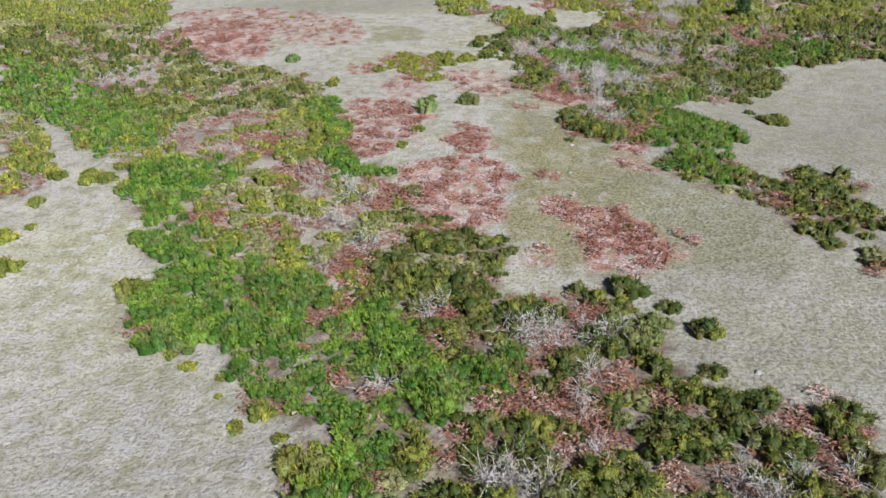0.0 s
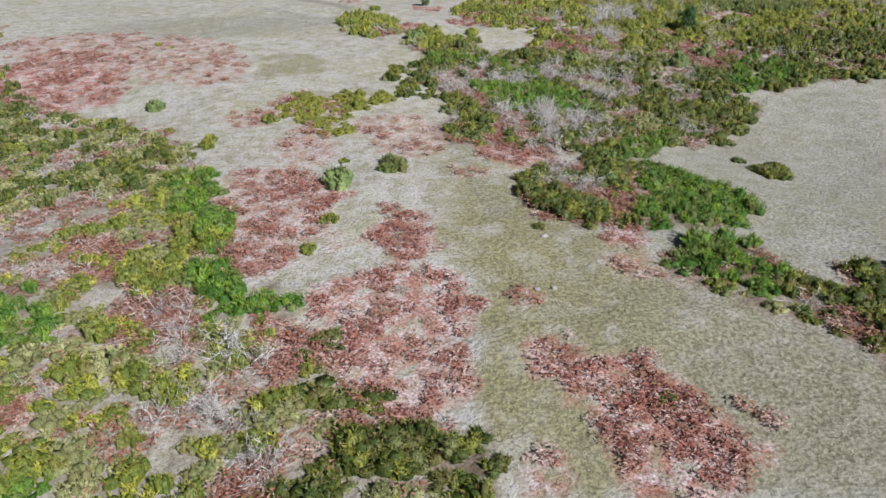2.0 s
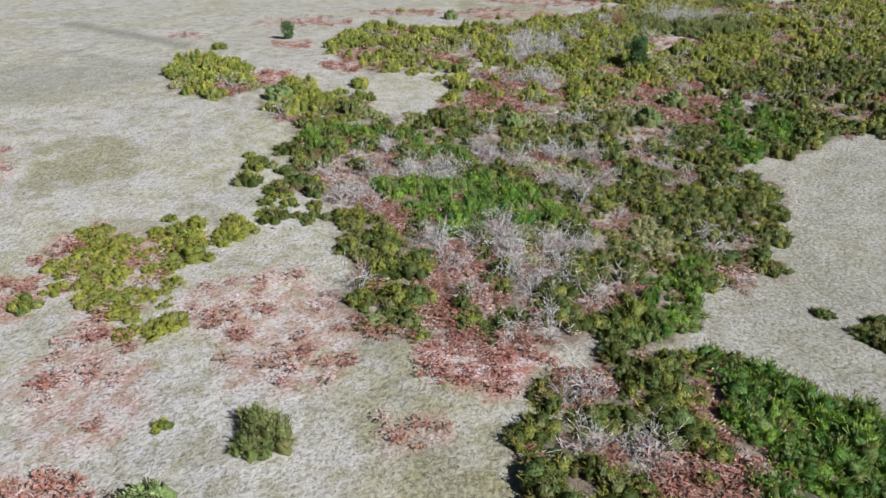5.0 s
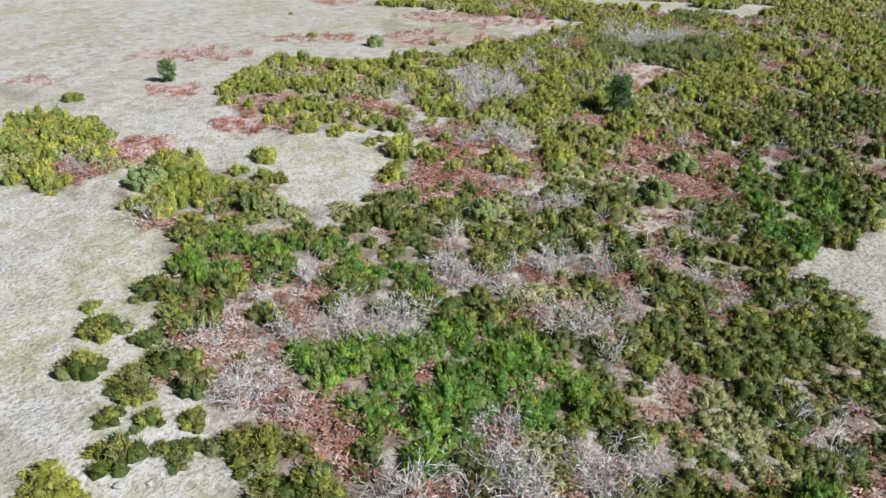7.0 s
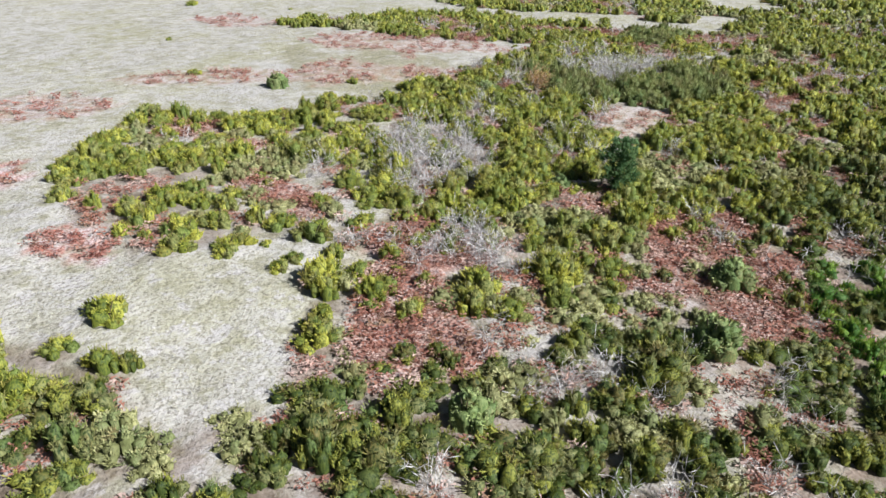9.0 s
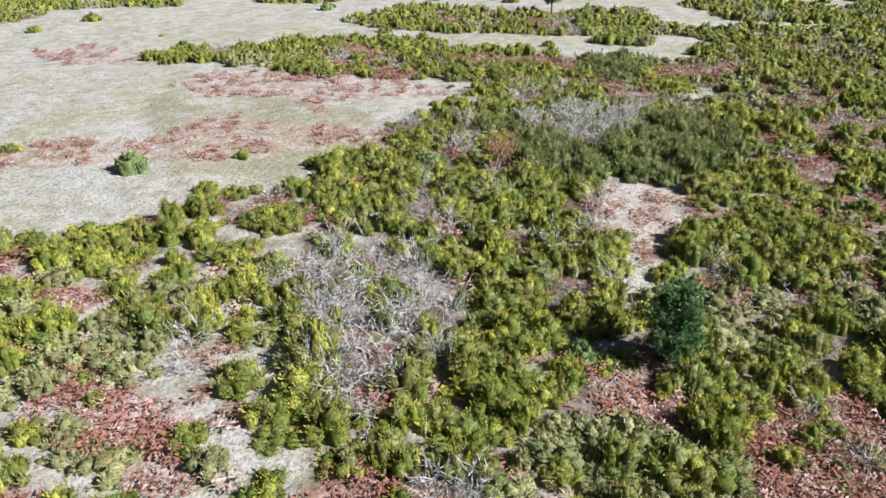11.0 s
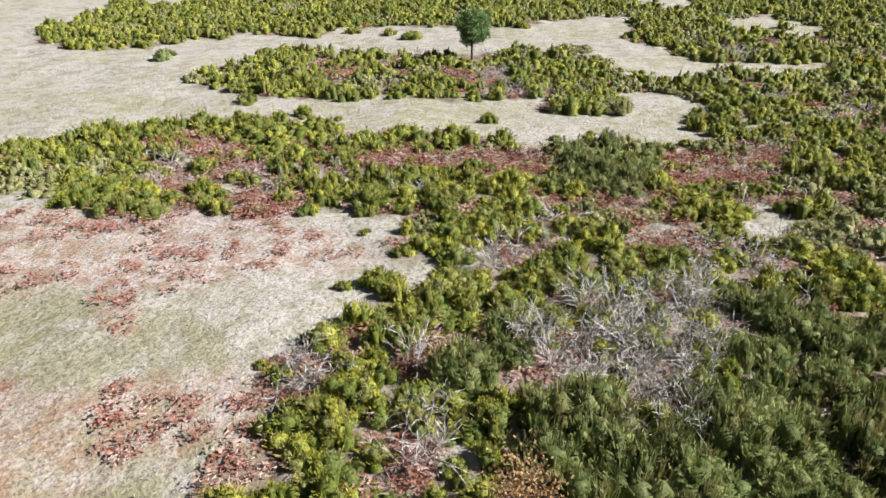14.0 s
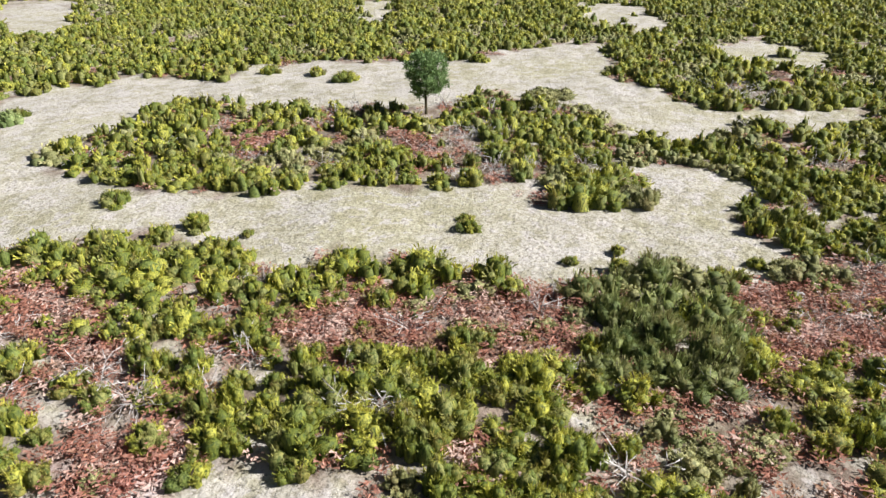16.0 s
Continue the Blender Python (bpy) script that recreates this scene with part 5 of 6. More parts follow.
def bush_arrays(kind, spokes, rings, sprigs, fan, seed, own=0.0, share=1.0):
    """One shrub of unit width and height: leafy lobes that part at deep creases, and sprigs of fanned shoots all over them."""
    rng = np.random.default_rng(seed)
    leaf = Heap()
    lobes, girth, spread, upward, length0, slim, open_fan = SHAPES[kind]
    lobes = max(3, int(round(lobes * share)))
    girth /= share ** 0.4
    k = np.arange(lobes)
    ang, rad = 2.4 * k + rng.uniform(-0.4, 0.4, lobes), spread * np.sqrt((k + 0.2) / lobes) * rng.uniform(0.85, 1.1, lobes)
    middle = np.stack([rad * np.cos(ang), rad * np.sin(ang)], 1)
    g = girth * rng.uniform(0.75, 1.25, lobes)
    top = rng.uniform(0.65, 1.0, lobes) * (1 - 3.8 * rad * rad)
    top[0] = max(top[0], 0.9)
    tone = rng.random(lobes)
    lean = middle * 0.22

    def skin(lobe, turn, th):
        """A point of a lobe's skin and the normal there; th: 0 at its top, 1 at its foot."""
        a = th * 1.75
        out = np.stack([np.cos(turn), np.sin(turn)], -1)
        z = top[lobe] * (0.38 + 0.46 * np.cos(a))
        r = g[lobe] * np.sin(a) ** 0.85
        p = np.concatenate([middle[lobe] + lean[lobe] * (z / top[lobe])[..., None] + out * r[..., None], z[..., None]], -1)
        n = np.concatenate([out * np.sin(a)[..., None], np.cos(a)[..., None] * 0.8 + 0.05], -1)
        return p, n

    for i in range(lobes):
        at = np.arange(spokes) * 2 * math.pi / spokes + rng.random() * 3
        v = [skin(np.full(1, i), np.zeros(1), np.zeros(1))[0]]
        for q in range(1, rings + 1):
            v.append(skin(np.full(spokes, i), at + 0.2 * q, np.full(spokes, q / rings))[0])
        v = np.concatenate(v)
        v += rng.normal(scale=0.03, size=v.shape)
        v[-spokes:, 2] = 0
        f = []
        for a in range(spokes):
            b = (a + 1) % spokes
            f.append((0, 1 + a, 1 + b))
            for q in range(rings - 1):
                p, u = 1 + q * spokes, 1 + (q + 1) * spokes
                f += [(p + a, u + a, u + b), (p + a, u + b, p + b)]
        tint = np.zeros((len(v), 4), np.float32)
        # leaf -1 marks the lobe skins that take the dark crevice tone
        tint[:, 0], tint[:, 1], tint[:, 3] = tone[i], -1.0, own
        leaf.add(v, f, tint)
    n = sprigs
    lobe = rng.integers(0, lobes, n)
    p, normal = skin(lobe, rng.uniform(0, 2 * math.pi, n), rng.random(n) ** 0.7 * 0.85)
    base = np.repeat(p, fan, 0) + rng.normal(scale=0.014, size=(n * fan, 3))
    out = np.repeat(normal, fan, 0)
    way = out * 1.1 + [0, 0, upward] + rng.normal(scale=open_fan, size=(n * fan, 3))
    way /= np.linalg.norm(way, axis=1, keepdims=True)
    length = rng.uniform(0.65, 1.3, n * fan) * length0 * (420 / (n * fan)) ** 0.14
    width = length * slim * (420 / (n * fan)) ** 0.3
    lv, lf, lt = blades(rng, base - way * (length * 0.25)[:, None], way, length, width, out + [0, 0, 0.4], True, own=own)
    lt[:, 0] = np.repeat(np.repeat(tone[lobe], fan), len(lv) // (n * fan))
    leaf.add(lv, lf, lt)
    return leaf.done()


def scatter(parts, x, y, wide, tall, rng, sink=0.04):
    """Many copies of prototypes as one set of arrays. parts: list of (verts, faces, tint)."""
    x, y = np.asarray(x), np.asarray(y)
    pick = rng.integers(0, len(parts), len(x))
    heap = Heap()
    for i, (v, f, t) in enumerate(parts):
        at = np.nonzero(pick == i)[0]
        if not len(at):
            continue
        turn = rng.uniform(0, 2 * math.pi, len(at))
        c, s = np.cos(turn)[:, None], np.sin(turn)[:, None]
        w, h = wide[at][:, None], tall[at][:, None]
        px = (v[None, :, 0] * c - v[None, :, 1] * s) * w + x[at][:, None]
        py = (v[None, :, 0] * s + v[None, :, 1] * c) * w + y[at][:, None]
        pz = v[None, :, 2] * h + (land(x[at], y[at]) - sink)[:, None]
        tint = np.repeat(t[None], len(at), 0).copy()
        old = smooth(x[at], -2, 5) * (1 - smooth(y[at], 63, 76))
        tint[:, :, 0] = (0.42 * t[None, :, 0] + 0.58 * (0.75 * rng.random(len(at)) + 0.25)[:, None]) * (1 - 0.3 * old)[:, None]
        tint[:, :, 3] = 0
        faces = f[None] + (np.arange(len(at)) * len(v))[:, None, None]
        heap.add(np.stack([px, py, pz], 2).reshape(-1, 3), faces.reshape(-1, 3), tint.reshape(-1, 4))
    return heap.done()


def part(name, arrays, mat, parent, label=""):
    me = arrays if isinstance(arrays, bpy.types.Mesh) else mesh_of(name, arrays[0], arrays[1], [mat], tint=arrays[2])
    ob = new(name, me)
    ob.parent = parent
    return tagged(ob, label=label)


def stuff(name, arrays, mat, label, category):
    return tagged(new(name, mesh_of(name, arrays[0], arrays[1], [mat], tint=arrays[2])), label, category, kind="stuff")


# ---- ground: one sheet to the horizon ----
def axis(lo, hi, step):
    inner = np.arange(lo, hi + step / 2, step)
    far = np.cumsum(2.0 * 1.35 ** np.arange(19))
    return np.concatenate([(lo - far)[::-1], inner, hi + far])


TRACKS = [([(-8.5, 105), (-6, 101), (-2.5, 96), (0.8, 91)], 0.9, 1.6), ([(-7.7, 92), (-4, 87), (-0.6, 83)], 0.6, 1.0),
          ([(4.6, 52), (5.4, 47), (5.5, 44), (5.8, 40)], 0.5, 0.8)]


def worn(x, y):
    """How far the grass is worn or short: the dull side of the heath, a broad grey hollow and old tracks."""
    dull = smooth(x - 0.35 * (y - 30), 3, 14) * (1 - smooth(y, 58, 68))
    dull = np.maximum(dull, 0.9 * (1 - smooth(((x + 11) / 15) ** 2 + ((y - 82) / 7) ** 2, 0.2, 1.0)))
    for line, width, depth in TRACKS:
        p = np.array(line, float)
        for a, b in zip(p[:-1], p[1:]):
            d = b - a
            k = np.clip(((x - a[0]) * d[0] + (y - a[1]) * d[1]) / (d @ d), 0, 1)
            far = np.hypot(x - a[0] - k * d[0], y - a[1] - k * d[1])
            dull = np.maximum(dull, depth * (1 - smooth(far, width * 0.5, width * 1.4)))
    return dull


def ground():
    xs, ys = axis(-48, 118, 0.6), axis(-4, 150, 0.6)
    gx, gy = np.meshgrid(xs, ys, indexing="ij")
    gz = land(gx, gy) + (fbm(gx, gy, 3.0, 70) - 0.5) * 0.3 + (fbm(gx, gy, 0.9, 75) - 0.5) * 0.1
    v = np.stack([gx, gy, gz], 2).reshape(-1, 3)
    n, m = len(xs), len(ys)
    i = (np.arange(n - 1)[:, None] * m + np.arange(m - 1)[None]).ravel()
    f = np.concatenate([np.stack([i, i + m, i + m + 1], 1), np.stack([i, i + m + 1, i + 1], 1)])
    t = np.zeros((len(v), 4), np.float32)
    x, y = v[:, 0], v[:, 1]
    t[:, 0] = np.clip(np.maximum(cover("bracken", x, y), cover("sparse", x, y) * 1.1), 0, 1)
    # mask of the scrub litter and the gap shade coloured into it
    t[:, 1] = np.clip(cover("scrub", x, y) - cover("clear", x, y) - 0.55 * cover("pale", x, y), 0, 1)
    t[:, 2] = cover("moss", x, y)
    t[:, 3] = worn(x, y)
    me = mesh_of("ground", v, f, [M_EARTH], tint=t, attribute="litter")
    me.polygons.foreach_set("use_smooth", np.ones(len(me.polygons), bool))
    tagged(new("ground", me), "pale dry turf with bracken litter, bare soil and scrub shade in its colour", "ground", kind="structure")


ground()

# ---- where the shrubs stand ----
RNG = np.random.default_rng(7)
LINE = np.array([(0, 0), (1, 25), (4, 42), (14, 64), (26, 80), (37, 90)], float)


def from_line(x, y):
    """Distance in plan from the line of the walk."""
    p = np.stack([x, y], 1)
    best = np.full(len(p), 1e9)
    for a, b in zip(LINE[:-1], LINE[1:]):
        d = b - a
        k = np.clip(((p - a) @ d) / (d @ d), 0, 1)
        best = np.minimum(best, np.linalg.norm(p - a - k[:, None] * d, axis=1))
    return best


def sites(step, jitter=0.42):
    gx, gy = np.meshgrid(np.arange(X0 + 1, X1 - 1, step), np.arange(Y0 + 1, Y1 - 1, step), indexing="ij")
    gx[:, ::2] += step / 2
    x, y = gx.ravel(), gy.ravel()
    return x + RNG.uniform(-jitter, jitter, len(x)) * step, y + RNG.uniform(-jitter, jitter, len(y)) * step


LONE_XY = np.array([(x, y) for _, x, y, _ in LONE])
LONE_R = np.array([w / 2 for *_, w in LONE])


def clear_of_lone(x, y, room=0.25):
    keep = np.ones(len(x), bool)
    for (cx, cy), r in zip(LONE_XY, LONE_R):
        keep &= (x - cx) ** 2 + (y - cy) ** 2 > (r + room) ** 2
    return keep


bx, by = sites(0.78)
far_off = from_line(bx, by)
bare = RNG.random(len(bx)) < cover("clear", bx, by) * 0.98
gap = 0.25 * fbm(bx, by, 3.2, 90) + 0.75 * fbm(bx, by, 1.3, 92)
THIN = np.quantile(gap, 0.38)
HOLE = np.where(far_off > 40, np.quantile(gap, 0.12), np.quantile(gap, 0.17))  # the scrub closes up further on
THIN_AT = np.where(by > 68, np.quantile(gap, 0.16), np.quantile(gap, 0.24))
roll = RNG.random(len(bx))
on = (cover("scrub", bx, by) > 0) & ~bare & clear_of_lone(bx, by) & (far_off < 95)
broom = on & (cover("broom", bx, by) > roll)
dark = on & (cover("dark", bx, by) > roll) & ~broom
dead = on & (cover("dead", bx, by) > 0) & (roll < 0.5)
fern = on & (cover("bracken", bx, by) > 0) & ~dead
pale = on & (cover("pale", bx, by) > 0) & ~broom & ~dark & ~dead
broom, dark = broom & ~dead, dark & ~dead
plain = on & ~(broom | dark | dead | pale)
broom, dark = broom & ~(fern & (roll < 0.8)), dark & ~(fern & (roll < 0.7))
plain &= (gap > HOLE) & ~(fern & (roll < 0.5))
pale_heath = pale & (gap > THIN_AT) & ~(fern & (roll < 0.45))
heath = plain & (grain(bx, by, 2.4, 95) > 0.76)
heath |= pale_heath & (roll < 0.5)
heath |= dead & (by > 68) & (roll > 0.64)
pale_gorse = pale_heath & (roll >= 0.5)
gorse = (plain | pale_gorse) & ~heath
dead_more = on & ~broom & ~dark & (gap < np.where(pale, THIN_AT, HOLE)) & (roll < 0.45) & (far_off < 55)
yellow = (cover("yellow", bx, by) > 0) & clear_of_lone(bx, by)


def sizes(at, wide, tall, seed):
    r = np.random.default_rng(seed)
    w = wide * r.uniform(0.6, 1.4, at.sum())
    lumps = 0.6 + 0.8 * fbm(bx[at], by[at], 2.2, 97)
    lumps *= np.where(cover("bracken", bx[at], by[at]) > 0, 0.8, 1.0)
    lumps_up = lumps * (0.8 + 0.22 * smooth(by[at], 55, 72))
    return np.minimum(w * lumps, 1.9), tall * lumps_up * r.uniform(0.6, 1.4, at.sum())


DETAIL = {"near": (6, 2, 118, 4, 1.0), "middle": (5, 2, 44, 3, 0.75), "far": (4, 2, 11, 2, 0.42)}
PROTO = {k: {n: [bush_arrays(k, *d[:4], 100 + 7 * i, 0.0, d[4]) for i in range(6)] for n, d in DETAIL.items()} for k in ("gorse", "broom", "heath")}
OWN = 22.0
OWNED = []


def plant(name, kind, at, wide, tall, mat, label, seed, own_share=0.0):
    """Scrub of one kind: the nearest shrubs as things of their own, the rest as one mass."""
    w, h = sizes(at, wide, tall, seed)
    x, y, d = bx[at], by[at], far_off[at]
    rng = np.random.default_rng(seed)
    mine = np.zeros(len(x), bool)
    if own_share:
        order = np.argsort(d)
        near = order[d[order] < OWN]
        mine[rng.choice(near, min(len(near), own_share), replace=False)] = True
        OWNED.extend((name, kind, mat, float(a), float(b), float(c), float(e)) for a, b, c, e in zip(x[mine], y[mine], w[mine], h[mine]))
    leaf = Heap()
    for lo, hi, n in ((0, 16, "near"), (16, 30, "middle"), (30, 200, "far")):
        k = (d >= lo) & (d < hi) & ~mine
        if k.any():
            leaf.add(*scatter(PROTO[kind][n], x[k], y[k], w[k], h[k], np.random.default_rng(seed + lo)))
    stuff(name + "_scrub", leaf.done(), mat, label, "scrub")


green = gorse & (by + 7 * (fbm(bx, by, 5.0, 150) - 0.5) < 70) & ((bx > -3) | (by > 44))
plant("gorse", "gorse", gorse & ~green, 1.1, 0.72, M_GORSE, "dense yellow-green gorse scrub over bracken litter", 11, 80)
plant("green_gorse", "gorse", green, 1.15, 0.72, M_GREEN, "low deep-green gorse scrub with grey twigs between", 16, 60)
plant("broom", "broom", broom, 1.15, 0.72, M_BROOM, "feathery bright green broom thicket of upright shoots", 12, 80)
plant("dark_broom", "broom", dark, 1.2, 0.85, M_DARK, "tall dull dark-green broom thicket", 13, 20)
plant("heath", "heath", heath, 1.05, 0.5, M_HEATH, "olive and straw coloured heath shrubs among bracken", 14, 40)
plant("yellow_heath", "heath", yellow, 1.1, 0.5, M_YELLOW, "low yellow-green heath clump on dry turf", 15)

# ---- shrubs that stand by themselves ----
KINDS = {
    "g": ("gorse_bush", "gorse", M_GORSE, 0.58, "rounded yellow-green gorse bush on dry turf", "bush"),
    "n": ("green_gorse_bush", "gorse", M_GREEN, 0.55, "low deep-green gorse bush on pale dry turf", "bush"),
    "h": ("evergreen_bush", "round", M_ROUND, 0.78, "round grey-green evergreen bush with mottled leaves", "bush"),
    "j": ("broom_bush", "broom", M_DARK, 0.62, "dark green broom bush of upright shoots on turf", "bush"),
    "y": ("heath_bush", "heath", M_YELLOW, 0.55, "yellow-green heath bush on pale dry turf", "bush"),
    "d": ("brown_bush", "gorse", M_HEATH, 0.7, "brownish half-dead bush at the clearing's edge", "bush"),
    "f": ("flowering_gorse", "gorse", M_FLOWER, 0.6, "gorse bush covered in orange-yellow flowers", "bush"),
    "o": ("olive_bush", "low", M_HEATH, 0.38, "low spreading olive-brown bush on pale turf", "bush"),
}
MADE = {}


def bush_thing(name, kind, mat, variant, label, category, group):
    key = (name, variant)
    if key not in MADE:
        leaf = bush_arrays(kind, 7, 3, 170, 4, 500 + 13 * variant + len(name), 1.0)
        rng = np.random.default_rng(600 + variant)
        root = tagged(new(name), label, category, group)
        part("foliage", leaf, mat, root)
        for s in range(3):
            a = rng.uniform(0, 6.28)
            pts = [(0.05 * math.cos(a), 0.05 * math.sin(a), -0.05), (0.16 * math.cos(a), 0.16 * math.sin(a), 0.35), (0.24 * math.cos(a + 0.4), 0.24 * math.sin(a + 0.4), 0.8)]
            v, f = tube(pts, 0.035, 0.01, 4)
            part("stem", (v, f, flat_tint(len(v), rng, 1.0)), M_WOOD, root)
        MADE[key] = root
        return root, True
    return MADE[key], False


def set_bush(name, kind, mat, variant, label, category, group, x, y, wide, tall, turn):
    root, fresh = bush_thing(name, kind, mat, variant, label, category, group)
    m = pose(x, y, float(land(np.array(x), np.array(y))) - 0.04, 0, 0, turn)
    if not fresh:
        root = copy_thing(root, m)
    root.matrix_basis = m @ Matrix.Diagonal((wide, wide, tall, 1))
    return root


done = []
for i, (k, x, y, w) in enumerate(LONE):
    if k in "pa" or any((x - a) ** 2 + (y - b) ** 2 < (0.3 * (w + c)) ** 2 + 0.1 for a, b, c in done):
        continue
    done.append((x, y, w))
    k = "n" if k == "g" and y < 64 and x > 2 else k
    name, kind, mat, share, label, category = KINDS[k]
    spots = [(x, y, w)]
    if w > 1.45 and kind != "round":
        n = int(round(1.5 * (w / 1.05) ** 2))
        spots = [(x + 0.36 * w * math.sqrt((s + 0.3) / n) * math.cos(2.4 * s + i), y + 0.36 * w * math.sqrt((s + 0.3) / n) * math.sin(2.4 * s + i), RNG.uniform(0.8, 1.15)) for s in range(n)]
    for s, (a, b, c) in enumerate(spots):
        set_bush(name, kind, mat, (i + s) % 4, label, category, "bushes on the turf", a, b, c * 1.15, max(0.25, c * share * (0.9 + 0.35 * RNG.random())), RNG.uniform(0, 360))
for i, (name, kind, mat, x, y, w, h) in enumerate(OWNED):
    label = {"gorse": "yellow-green gorse shrub standing among dense scrub", "green_gorse": "low deep-green gorse shrub within the scrub", "broom": "bright green broom shrub within a broom thicket",
             "dark_broom": "dull dark-green broom shrub of tall shoots", "heath": "olive heath shrub among bracken and dead twigs"}[name]
    set_bush(name + "_shrub", kind, mat, i % 4, label, "shrub", name + " shrubs in the scrub", x, y, w, h, RNG.uniform(0, 360))


# ---- dead shrubs: bleached arching branches ----
def limb(rng, base, way, length, r, twigs=15):
    """One dead branch with its twigs."""
    heap = Heap()
    pts, p, d = [base], np.array(base, float), np.array(way, float)
    for s in range(4):
        d = d + rng.normal(scale=0.24, size=3) + [0, 0, -0.16 * s]
        d /= np.linalg.norm(d)
        p = p + d * length / 4
        pts.append(p.copy())
    v, f = tube(pts, r, r * 0.3)
    heap.add(v, f, flat_tint(len(v), rng, 1.0))
    for s in range(twigs):
        k = rng.integers(1, 5)
        q, e = pts[k], d + rng.normal(scale=0.75, size=3) + [0, 0, 0.35]
        e /= np.linalg.norm(e)
        ln = length * rng.uniform(0.16, 0.34)
        bend = rng.normal(scale=0.27, size=3) * ln
        a0, a1, a2 = q, q + e * ln * 0.5 + bend, q + e * ln * 0.9 + bend * 2.6
        ends, ways = np.array([a0, a1 - (a1 - a0) * 0.2]), np.array([a1 - a0, a2 - a1])
        span = np.linalg.norm(ways, axis=1)
        heap.add(*blades(rng, ends, ways / span[:, None], span * 1.2, np.full(2, r * 1.5), own=1.0))
    return heap.done()


def dead_shrub(seed):
    rng = np.random.default_rng(seed)
    root = tagged(new("dead_shrub"), "leafless bleached grey shrub with tangled twigs", "dead shrub", "dead shrubs in the scrub")
    for i in range(9):
        a = 2 * math.pi * i / 9 + rng.uniform(-0.3, 0.3)
        way = np.array([math.cos(a), math.sin(a), rng.uniform(0.8, 2.6)])
        way /= np.linalg.norm(way)
        part("branch", limb(rng, (0.06 * math.cos(a), 0.06 * math.sin(a), 0), way, rng.uniform(0.55, 0.95), 0.0105, 17), M_DEAD, root)
    return root


deads = [dead_shrub(900 + i) for i in range(5)]
first = [True] * 5
sx, sy = sites(0.56)
thick = (cover("dead", sx, sy) > 0) & (RNG.random(len(sx)) < 0.45) & (from_line(sx, sy) < 75)
dx, dy = np.concatenate([sx[thick], bx[dead_more]]), np.concatenate([sy[thick], by[dead_more]])
order = np.argsort(from_line(dx, dy))
rest, order = order[290:], order[:290]
for n, i in enumerate(order):
    k = n % 5
    x, y = float(dx[i]), float(dy[i])
    m = pose(x, y, float(land(np.array(x), np.array(y))) - 0.03, RNG.uniform(-12, 12), RNG.uniform(-12, 12), RNG.uniform(0, 360))
    ob = deads[k] if first[k] else copy_thing(deads[k], m)
    first[k] = False
    s = RNG.uniform(0.85, 1.25) * (1.15 if y > 77 else 1.0)
    ob.matrix_basis = m @ Matrix.Diagonal((s * 0.9, s * 0.9, s * 1.1, 1))


def dead_heap(seed):
    rng = np.random.default_rng(seed)
    heap = Heap()
    for i in range(6):
        a = 2 * math.pi * i / 6 + rng.uniform(-0.3, 0.3)
        way = np.array([math.cos(a), math.sin(a), rng.uniform(0.6, 2.0)])
        heap.add(*limb(rng, (0, 0, 0), way / np.linalg.norm(way), rng.uniform(0.5, 0.8), 0.0125, 9))
    return heap.done()


rest = rest[from_line(dx[rest], dy[rest]) < 55][:420]
r = np.random.default_rng(51)
sz = r.uniform(0.85, 1.3, len(rest)) * np.where(dy[rest] > 77, 1.15, 1.0)
stuff("dead_twigs", scatter([dead_heap(950 + i) for i in range(4)], dx[rest], dy[rest], sz, sz, r), M_DEAD, "bleached grey dead twigs tangled through the scrub", "dead wood")


# ---- bracken ----
def bracken_clump(seed):
    rng = np.random.default_rng(seed)
    heap = Heap()
    for i in range(6):
        a = 2 * math.pi * i / 6 + rng.uniform(-0.5, 0.5)
        out = np.array([math.cos(a), math.sin(a), 0.0])
        n = 6
        k = np.linspace(0.1, 1, n)
        spine = out[None] * (k * rng.uniform(0.7, 1.0))[:, None] * 0.55 + np.array([0, 0, 1.0])[None] * (np.sin(k * 2.4) * rng.uniform(0.3, 0.75))[:, None]
        side = np.array([-out[1], out[0], 0.0]) * np.where(np.arange(n) % 2, 1.0, -1.0)[:, None]
        way = side + out * 0.5 + rng.normal(scale=0.3, size=(n, 3))
        way /= np.linalg.norm(way, axis=1, keepdims=True)
        heap.add(*blades(rng, spine, way, rng.uniform(0.2, 0.4, n) * (1.2 - 0.5 * k), rng.uniform(0.08, 0.15, n), single=True))
    return heap.done()


fx, fy = sites(0.29, 0.48)
fd = from_line(fx, fy)
amount = np.maximum(cover("bracken", fx, fy), cover("sparse", fx, fy) * 0.6)
under = (cover("scrub", fx, fy) - cover("clear", fx, fy) * 2 > 0) & (amount == 0)
clump = fbm(fx, fy, 1.3, 120)
want = np.where(under, 0.45 * (0.25 * fbm(fx, fy, 3.2, 90) + 0.75 * fbm(fx, fy, 1.3, 92) < THIN), amount * np.where(cover("scrub", fx, fy) > 0, 0.9, smooth(0.5 * clump + 0.5 * fbm(fx, fy, 0.5, 125), 0.36, 0.58) * 0.95))
take = (RNG.random(len(fx)) < want) & (fd < 52) & ((fd < 24) | (RNG.random(len(fx)) < 0.45))
r = np.random.default_rng(31)
wide = r.uniform(0.34, 0.7, take.sum()) * np.where(fd[take] > 30, 1.4, 1.0)
tall = r.uniform(0.18, 0.44, take.sum()) * np.where(amount[take] > 0, 1.1, 1.0)
fronds = [bracken_clump(700 + i) for i in range(6)]
inside = cover("scrub", fx[take], fy[take]) > 0
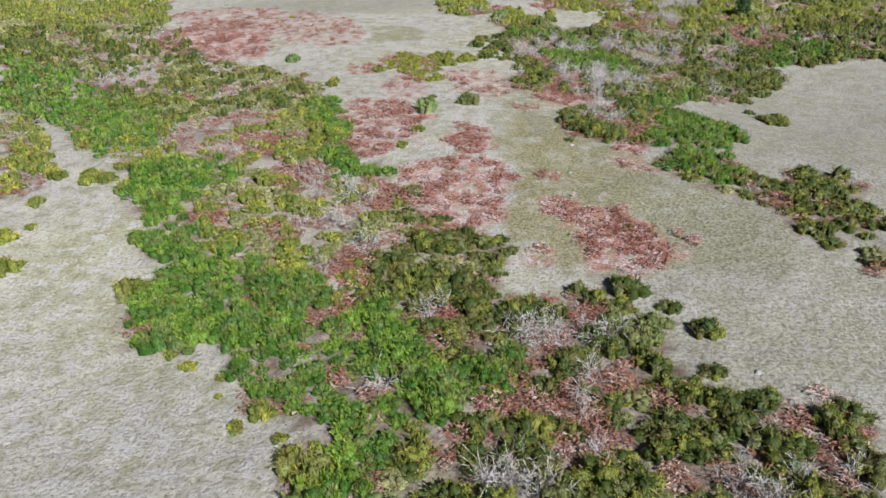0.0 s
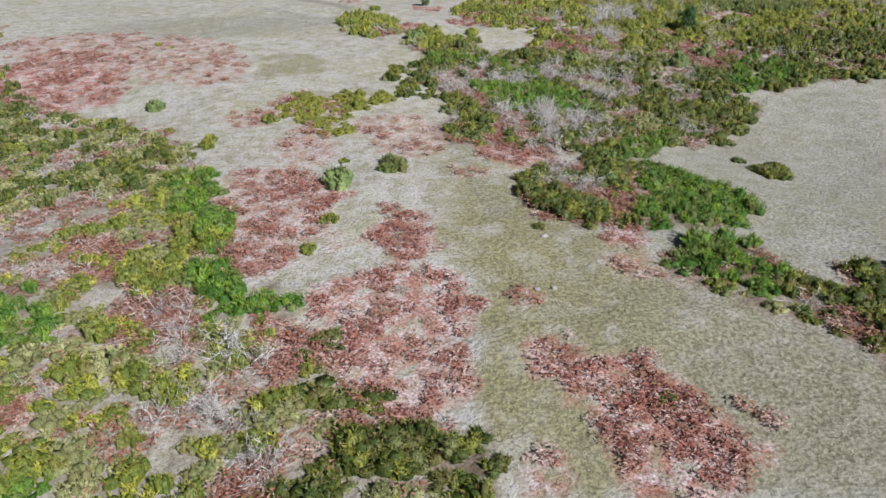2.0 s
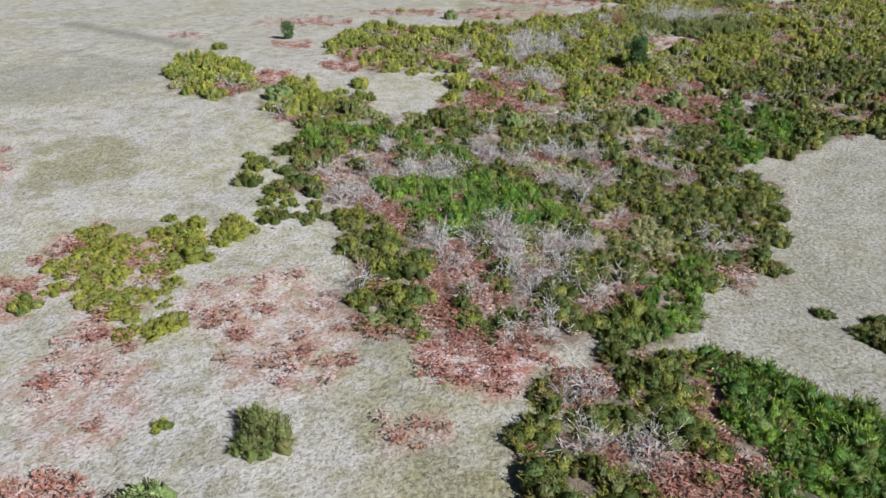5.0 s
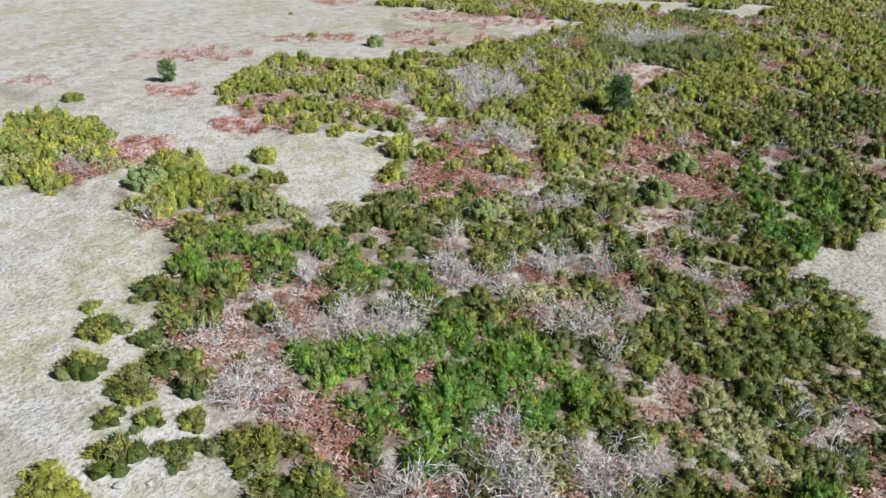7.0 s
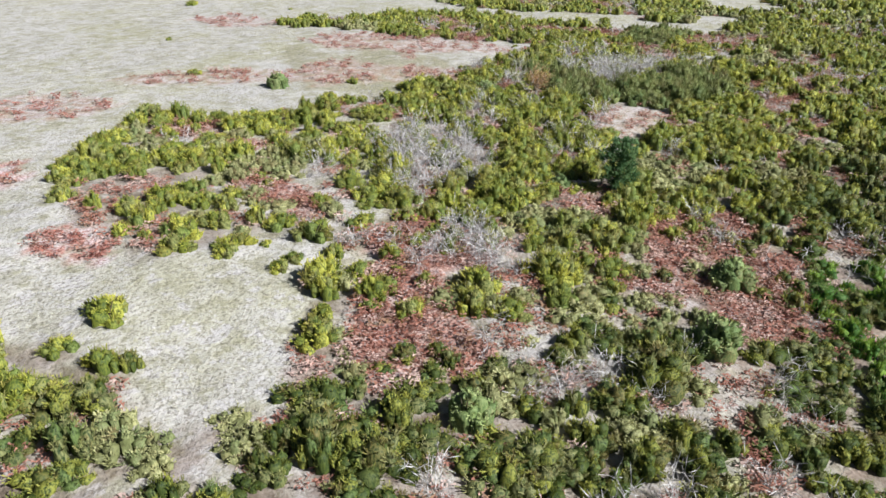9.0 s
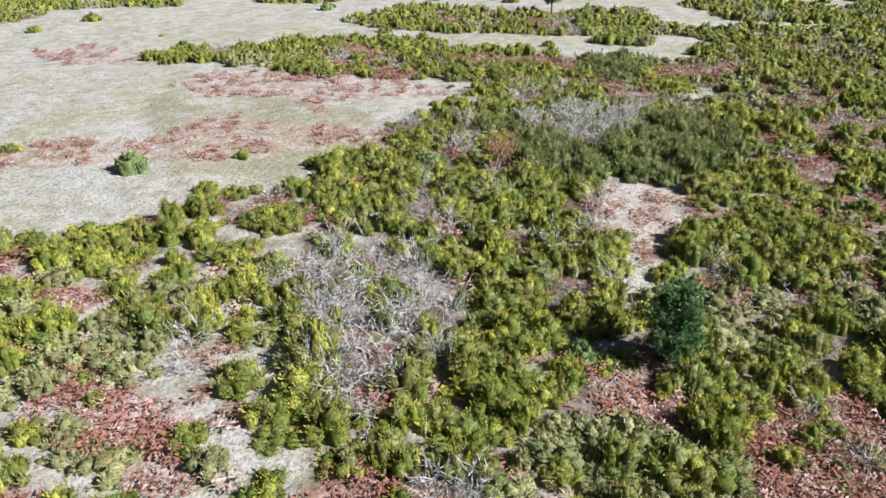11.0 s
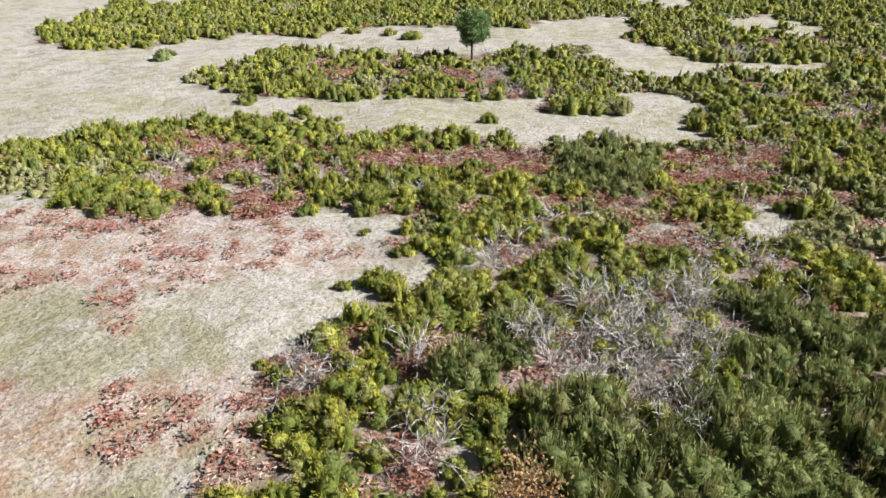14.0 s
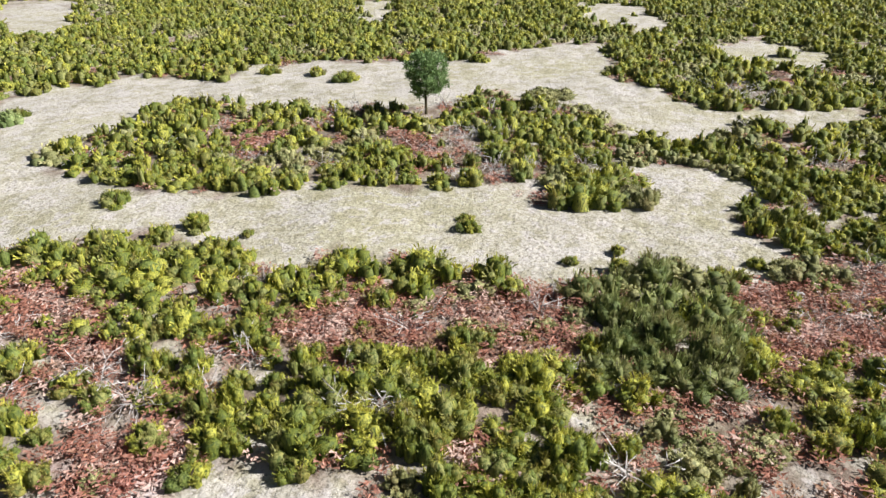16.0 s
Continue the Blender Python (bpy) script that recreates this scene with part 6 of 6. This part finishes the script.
for name, k, mat, label in (("bracken", ~inside, M_BRACKEN, "withered pink and rust bracken fronds lying on turf"),
                            ("bracken_litter", inside, M_RUST, "rust-brown dead bracken fronds between the shrubs")):
    stuff(name, scatter(fronds, fx[take][k], fy[take][k], wide[k], tall[k], r, 0.02), mat, label, "bracken")


# ---- dry grass ----
def tuft(seed):
    rng = np.random.default_rng(seed)
    n = 5
    a = rng.uniform(0, 2 * math.pi, n)
    out = np.stack([np.cos(a), np.sin(a), rng.uniform(0.6, 1.6, n)], 1)
    out /= np.linalg.norm(out, axis=1, keepdims=True)
    return blades(rng, rng.uniform(-0.35, 0.35, (n, 3)) * [1, 1, 0], out, rng.uniform(0.5, 1.0, n), rng.uniform(0.07, 0.14, n), single=True)


gx, gy = sites(0.26, 0.5)
gd = from_line(gx, gy)
open_turf = (cover("scrub", gx, gy) - cover("clear", gx, gy) <= 0)
take = open_turf & (gd < 28) & (RNG.random(len(gx)) < smooth(fbm(gx, gy, 1.6, 130), 0.32, 0.62))
r = np.random.default_rng(41)
sw = r.uniform(0.07, 0.16, take.sum())
stuff("dry_grass", scatter([tuft(800 + i) for i in range(6)], gx[take], gy[take], sw, sw * 0.95, r, 0.0), M_GRASS, "short bleached dry grass tufts on the turf", "grass")


# ---- an autumn shrub: bare pale stems and orange leaves ----
def autumn_shrub(x, y, wide, tall, seed):
    rng = np.random.default_rng(seed)
    root = tagged(new("autumn_shrub"), "half-bare shrub with orange autumn leaves above gorse", "shrub")
    root.matrix_basis = pose(x, y, float(land(np.array(x), np.array(y))) - 0.04)
    leaves = Heap()
    for i in range(11):
        a = 2.4 * i
        tip = np.array([math.cos(a) * wide * rng.uniform(0.2, 0.5), math.sin(a) * wide * rng.uniform(0.2, 0.5), tall * rng.uniform(0.7, 1.0)])
        bend = tip * [0.35, 0.35, 0.55] + rng.normal(scale=0.05, size=3)
        v, f = tube([np.zeros(3), bend, tip], 0.022, 0.006, 4)
        part("branch", (v, f, flat_tint(len(v), rng, 1.0)), M_DEAD, root)
        n = 130
        k = rng.uniform(0, 1, n)[:, None]
        at = bend + (tip - bend) * k + rng.normal(scale=0.12 * wide, size=(n, 3))
        way = rng.normal(size=(n, 3)) + [0, 0, 0.3]
        way /= np.linalg.norm(way, axis=1, keepdims=True)
        leaves.add(*blades(rng, at, way, rng.uniform(0.06, 0.11, n), rng.uniform(0.03, 0.06, n), plant=rng.random(), own=1.0))
    part("leaves", leaves.done(), M_AUTUMN, root, "orange and ochre leaves")


autumn_shrub(35.3, 85.3, 1.5, 1.55, 77)


# ---- pines ----
def pine(x, y, wide, tall, seed, foot=0.36):
    rng = np.random.default_rng(seed)
    root = tagged(new("pine_tree"), "small dark green pine tree standing above the scrub", "tree", "young pines")
    root.matrix_basis = pose(x, y, float(land(np.array(x), np.array(y))) - 0.05, 0, 0, rng.uniform(0, 360))
    pts = [(0, 0, 0), (0.03 * wide, 0.02, tall * 0.35), (0.0, 0.04 * wide, tall * 0.7), (0.02, 0.02, tall * 0.97)]
    v, f = tube(pts, 0.035 * tall * 0.8, 0.012, 7)
    part("trunk", (v, f, flat_tint(len(v), rng, 1.0)), M_WOOD, root, "grey-brown trunk")
    for i in range(9 if foot > 0.2 else 0):
        a, k = 2.4 * i, tall * (0.12 + 0.04 * i)
        tip = np.array([math.cos(a) * wide * 0.34, math.sin(a) * wide * 0.34, k + rng.uniform(-0.1, 0.15)])
        v, f = tube([(0, 0, k), tip * 0.5 + [0, 0, k * 0.5 + 0.04], tip], 0.02, 0.007, 3)
        part("dead_limb", (v, f, flat_tint(len(v), rng, 1.0)), M_DEAD, root, "bare grey dead limb")
    crown = Heap()
    for i in range(26):
        k = foot + (0.96 - foot) * i / 25
        a = 2.4 * i + rng.uniform(-0.3, 0.3)
        reach = wide * 0.5 * math.sqrt(max(0.02, 1 - ((k - (foot + 1) / 2 + 0.06) / (0.56 - foot / 2)) ** 2)) * rng.uniform(0.75, 1.05)
        reach = max(reach, wide * 0.12)
        base = np.array([0, 0, tall * k * 0.93])
        tip = base + np.array([math.cos(a) * reach, math.sin(a) * reach, reach * 0.35 + tall * 0.03])
        v, f = tube([base, (base + tip) / 2 + [0, 0, -0.03 * tall], tip], 0.02 * wide, 0.006, 4)
        part("limb", (v, f, flat_tint(len(v), rng, 1.0)), M_WOOD, root)
        for j in range(6):
            c = base + (tip - base) * rng.uniform(0.4, 1.05) + rng.normal(scale=0.07 * wide, size=3)
            n = 34
            way = rng.normal(size=(n, 3)) + [0, 0, 0.7] + (tip - base) * 0.5
            way /= np.linalg.norm(way, axis=1, keepdims=True)
            crown.add(*blades(rng, c + rng.normal(scale=0.035 * wide, size=(n, 3)), way, rng.uniform(0.08, 0.15, n) * wide * 0.9, rng.uniform(0.018, 0.035, n) * wide, plant=rng.random(), own=1.0))
    part("crown", crown.done(), M_NEEDLE, root, "dense dark green needles")


pine(65.9, 109.2, 2.2, 3.1, 1)
pine(29.8, 73.6, 1.55, 2.2, 2, 0.1)
pine(8.8, 90.3, 1.0, 1.4, 3, 0.08)


# ---- stones ----
def rock(x, y, size, seed):
    rng = np.random.default_rng(seed)
    bm = bmesh.new()
    bmesh.ops.create_icosphere(bm, subdivisions=2, radius=0.5)
    for v in bm.verts:
        v.co *= 1 + 0.35 * (noise.noise(v.co * 2.3 + Vector((seed, 0, 0))))
        v.co.z *= 0.6
    me = bpy.data.meshes.new("stone")
    bm.to_mesh(me)
    bm.free()
    me.materials.append(M_STONE)
    ob = tagged(new("stone", me), "weathered pale grey stone half sunk in turf", "stone", "stones on the turf")
    ob.matrix_basis = pose(x, y, float(land(np.array(x), np.array(y))) + size * 0.1, 0, 0, rng.uniform(0, 360)) @ Matrix.Diagonal((size, size * rng.uniform(0.6, 1), size, 1))


for i, (x, y, s) in enumerate(STONES):
    rock(x, y, s, i)
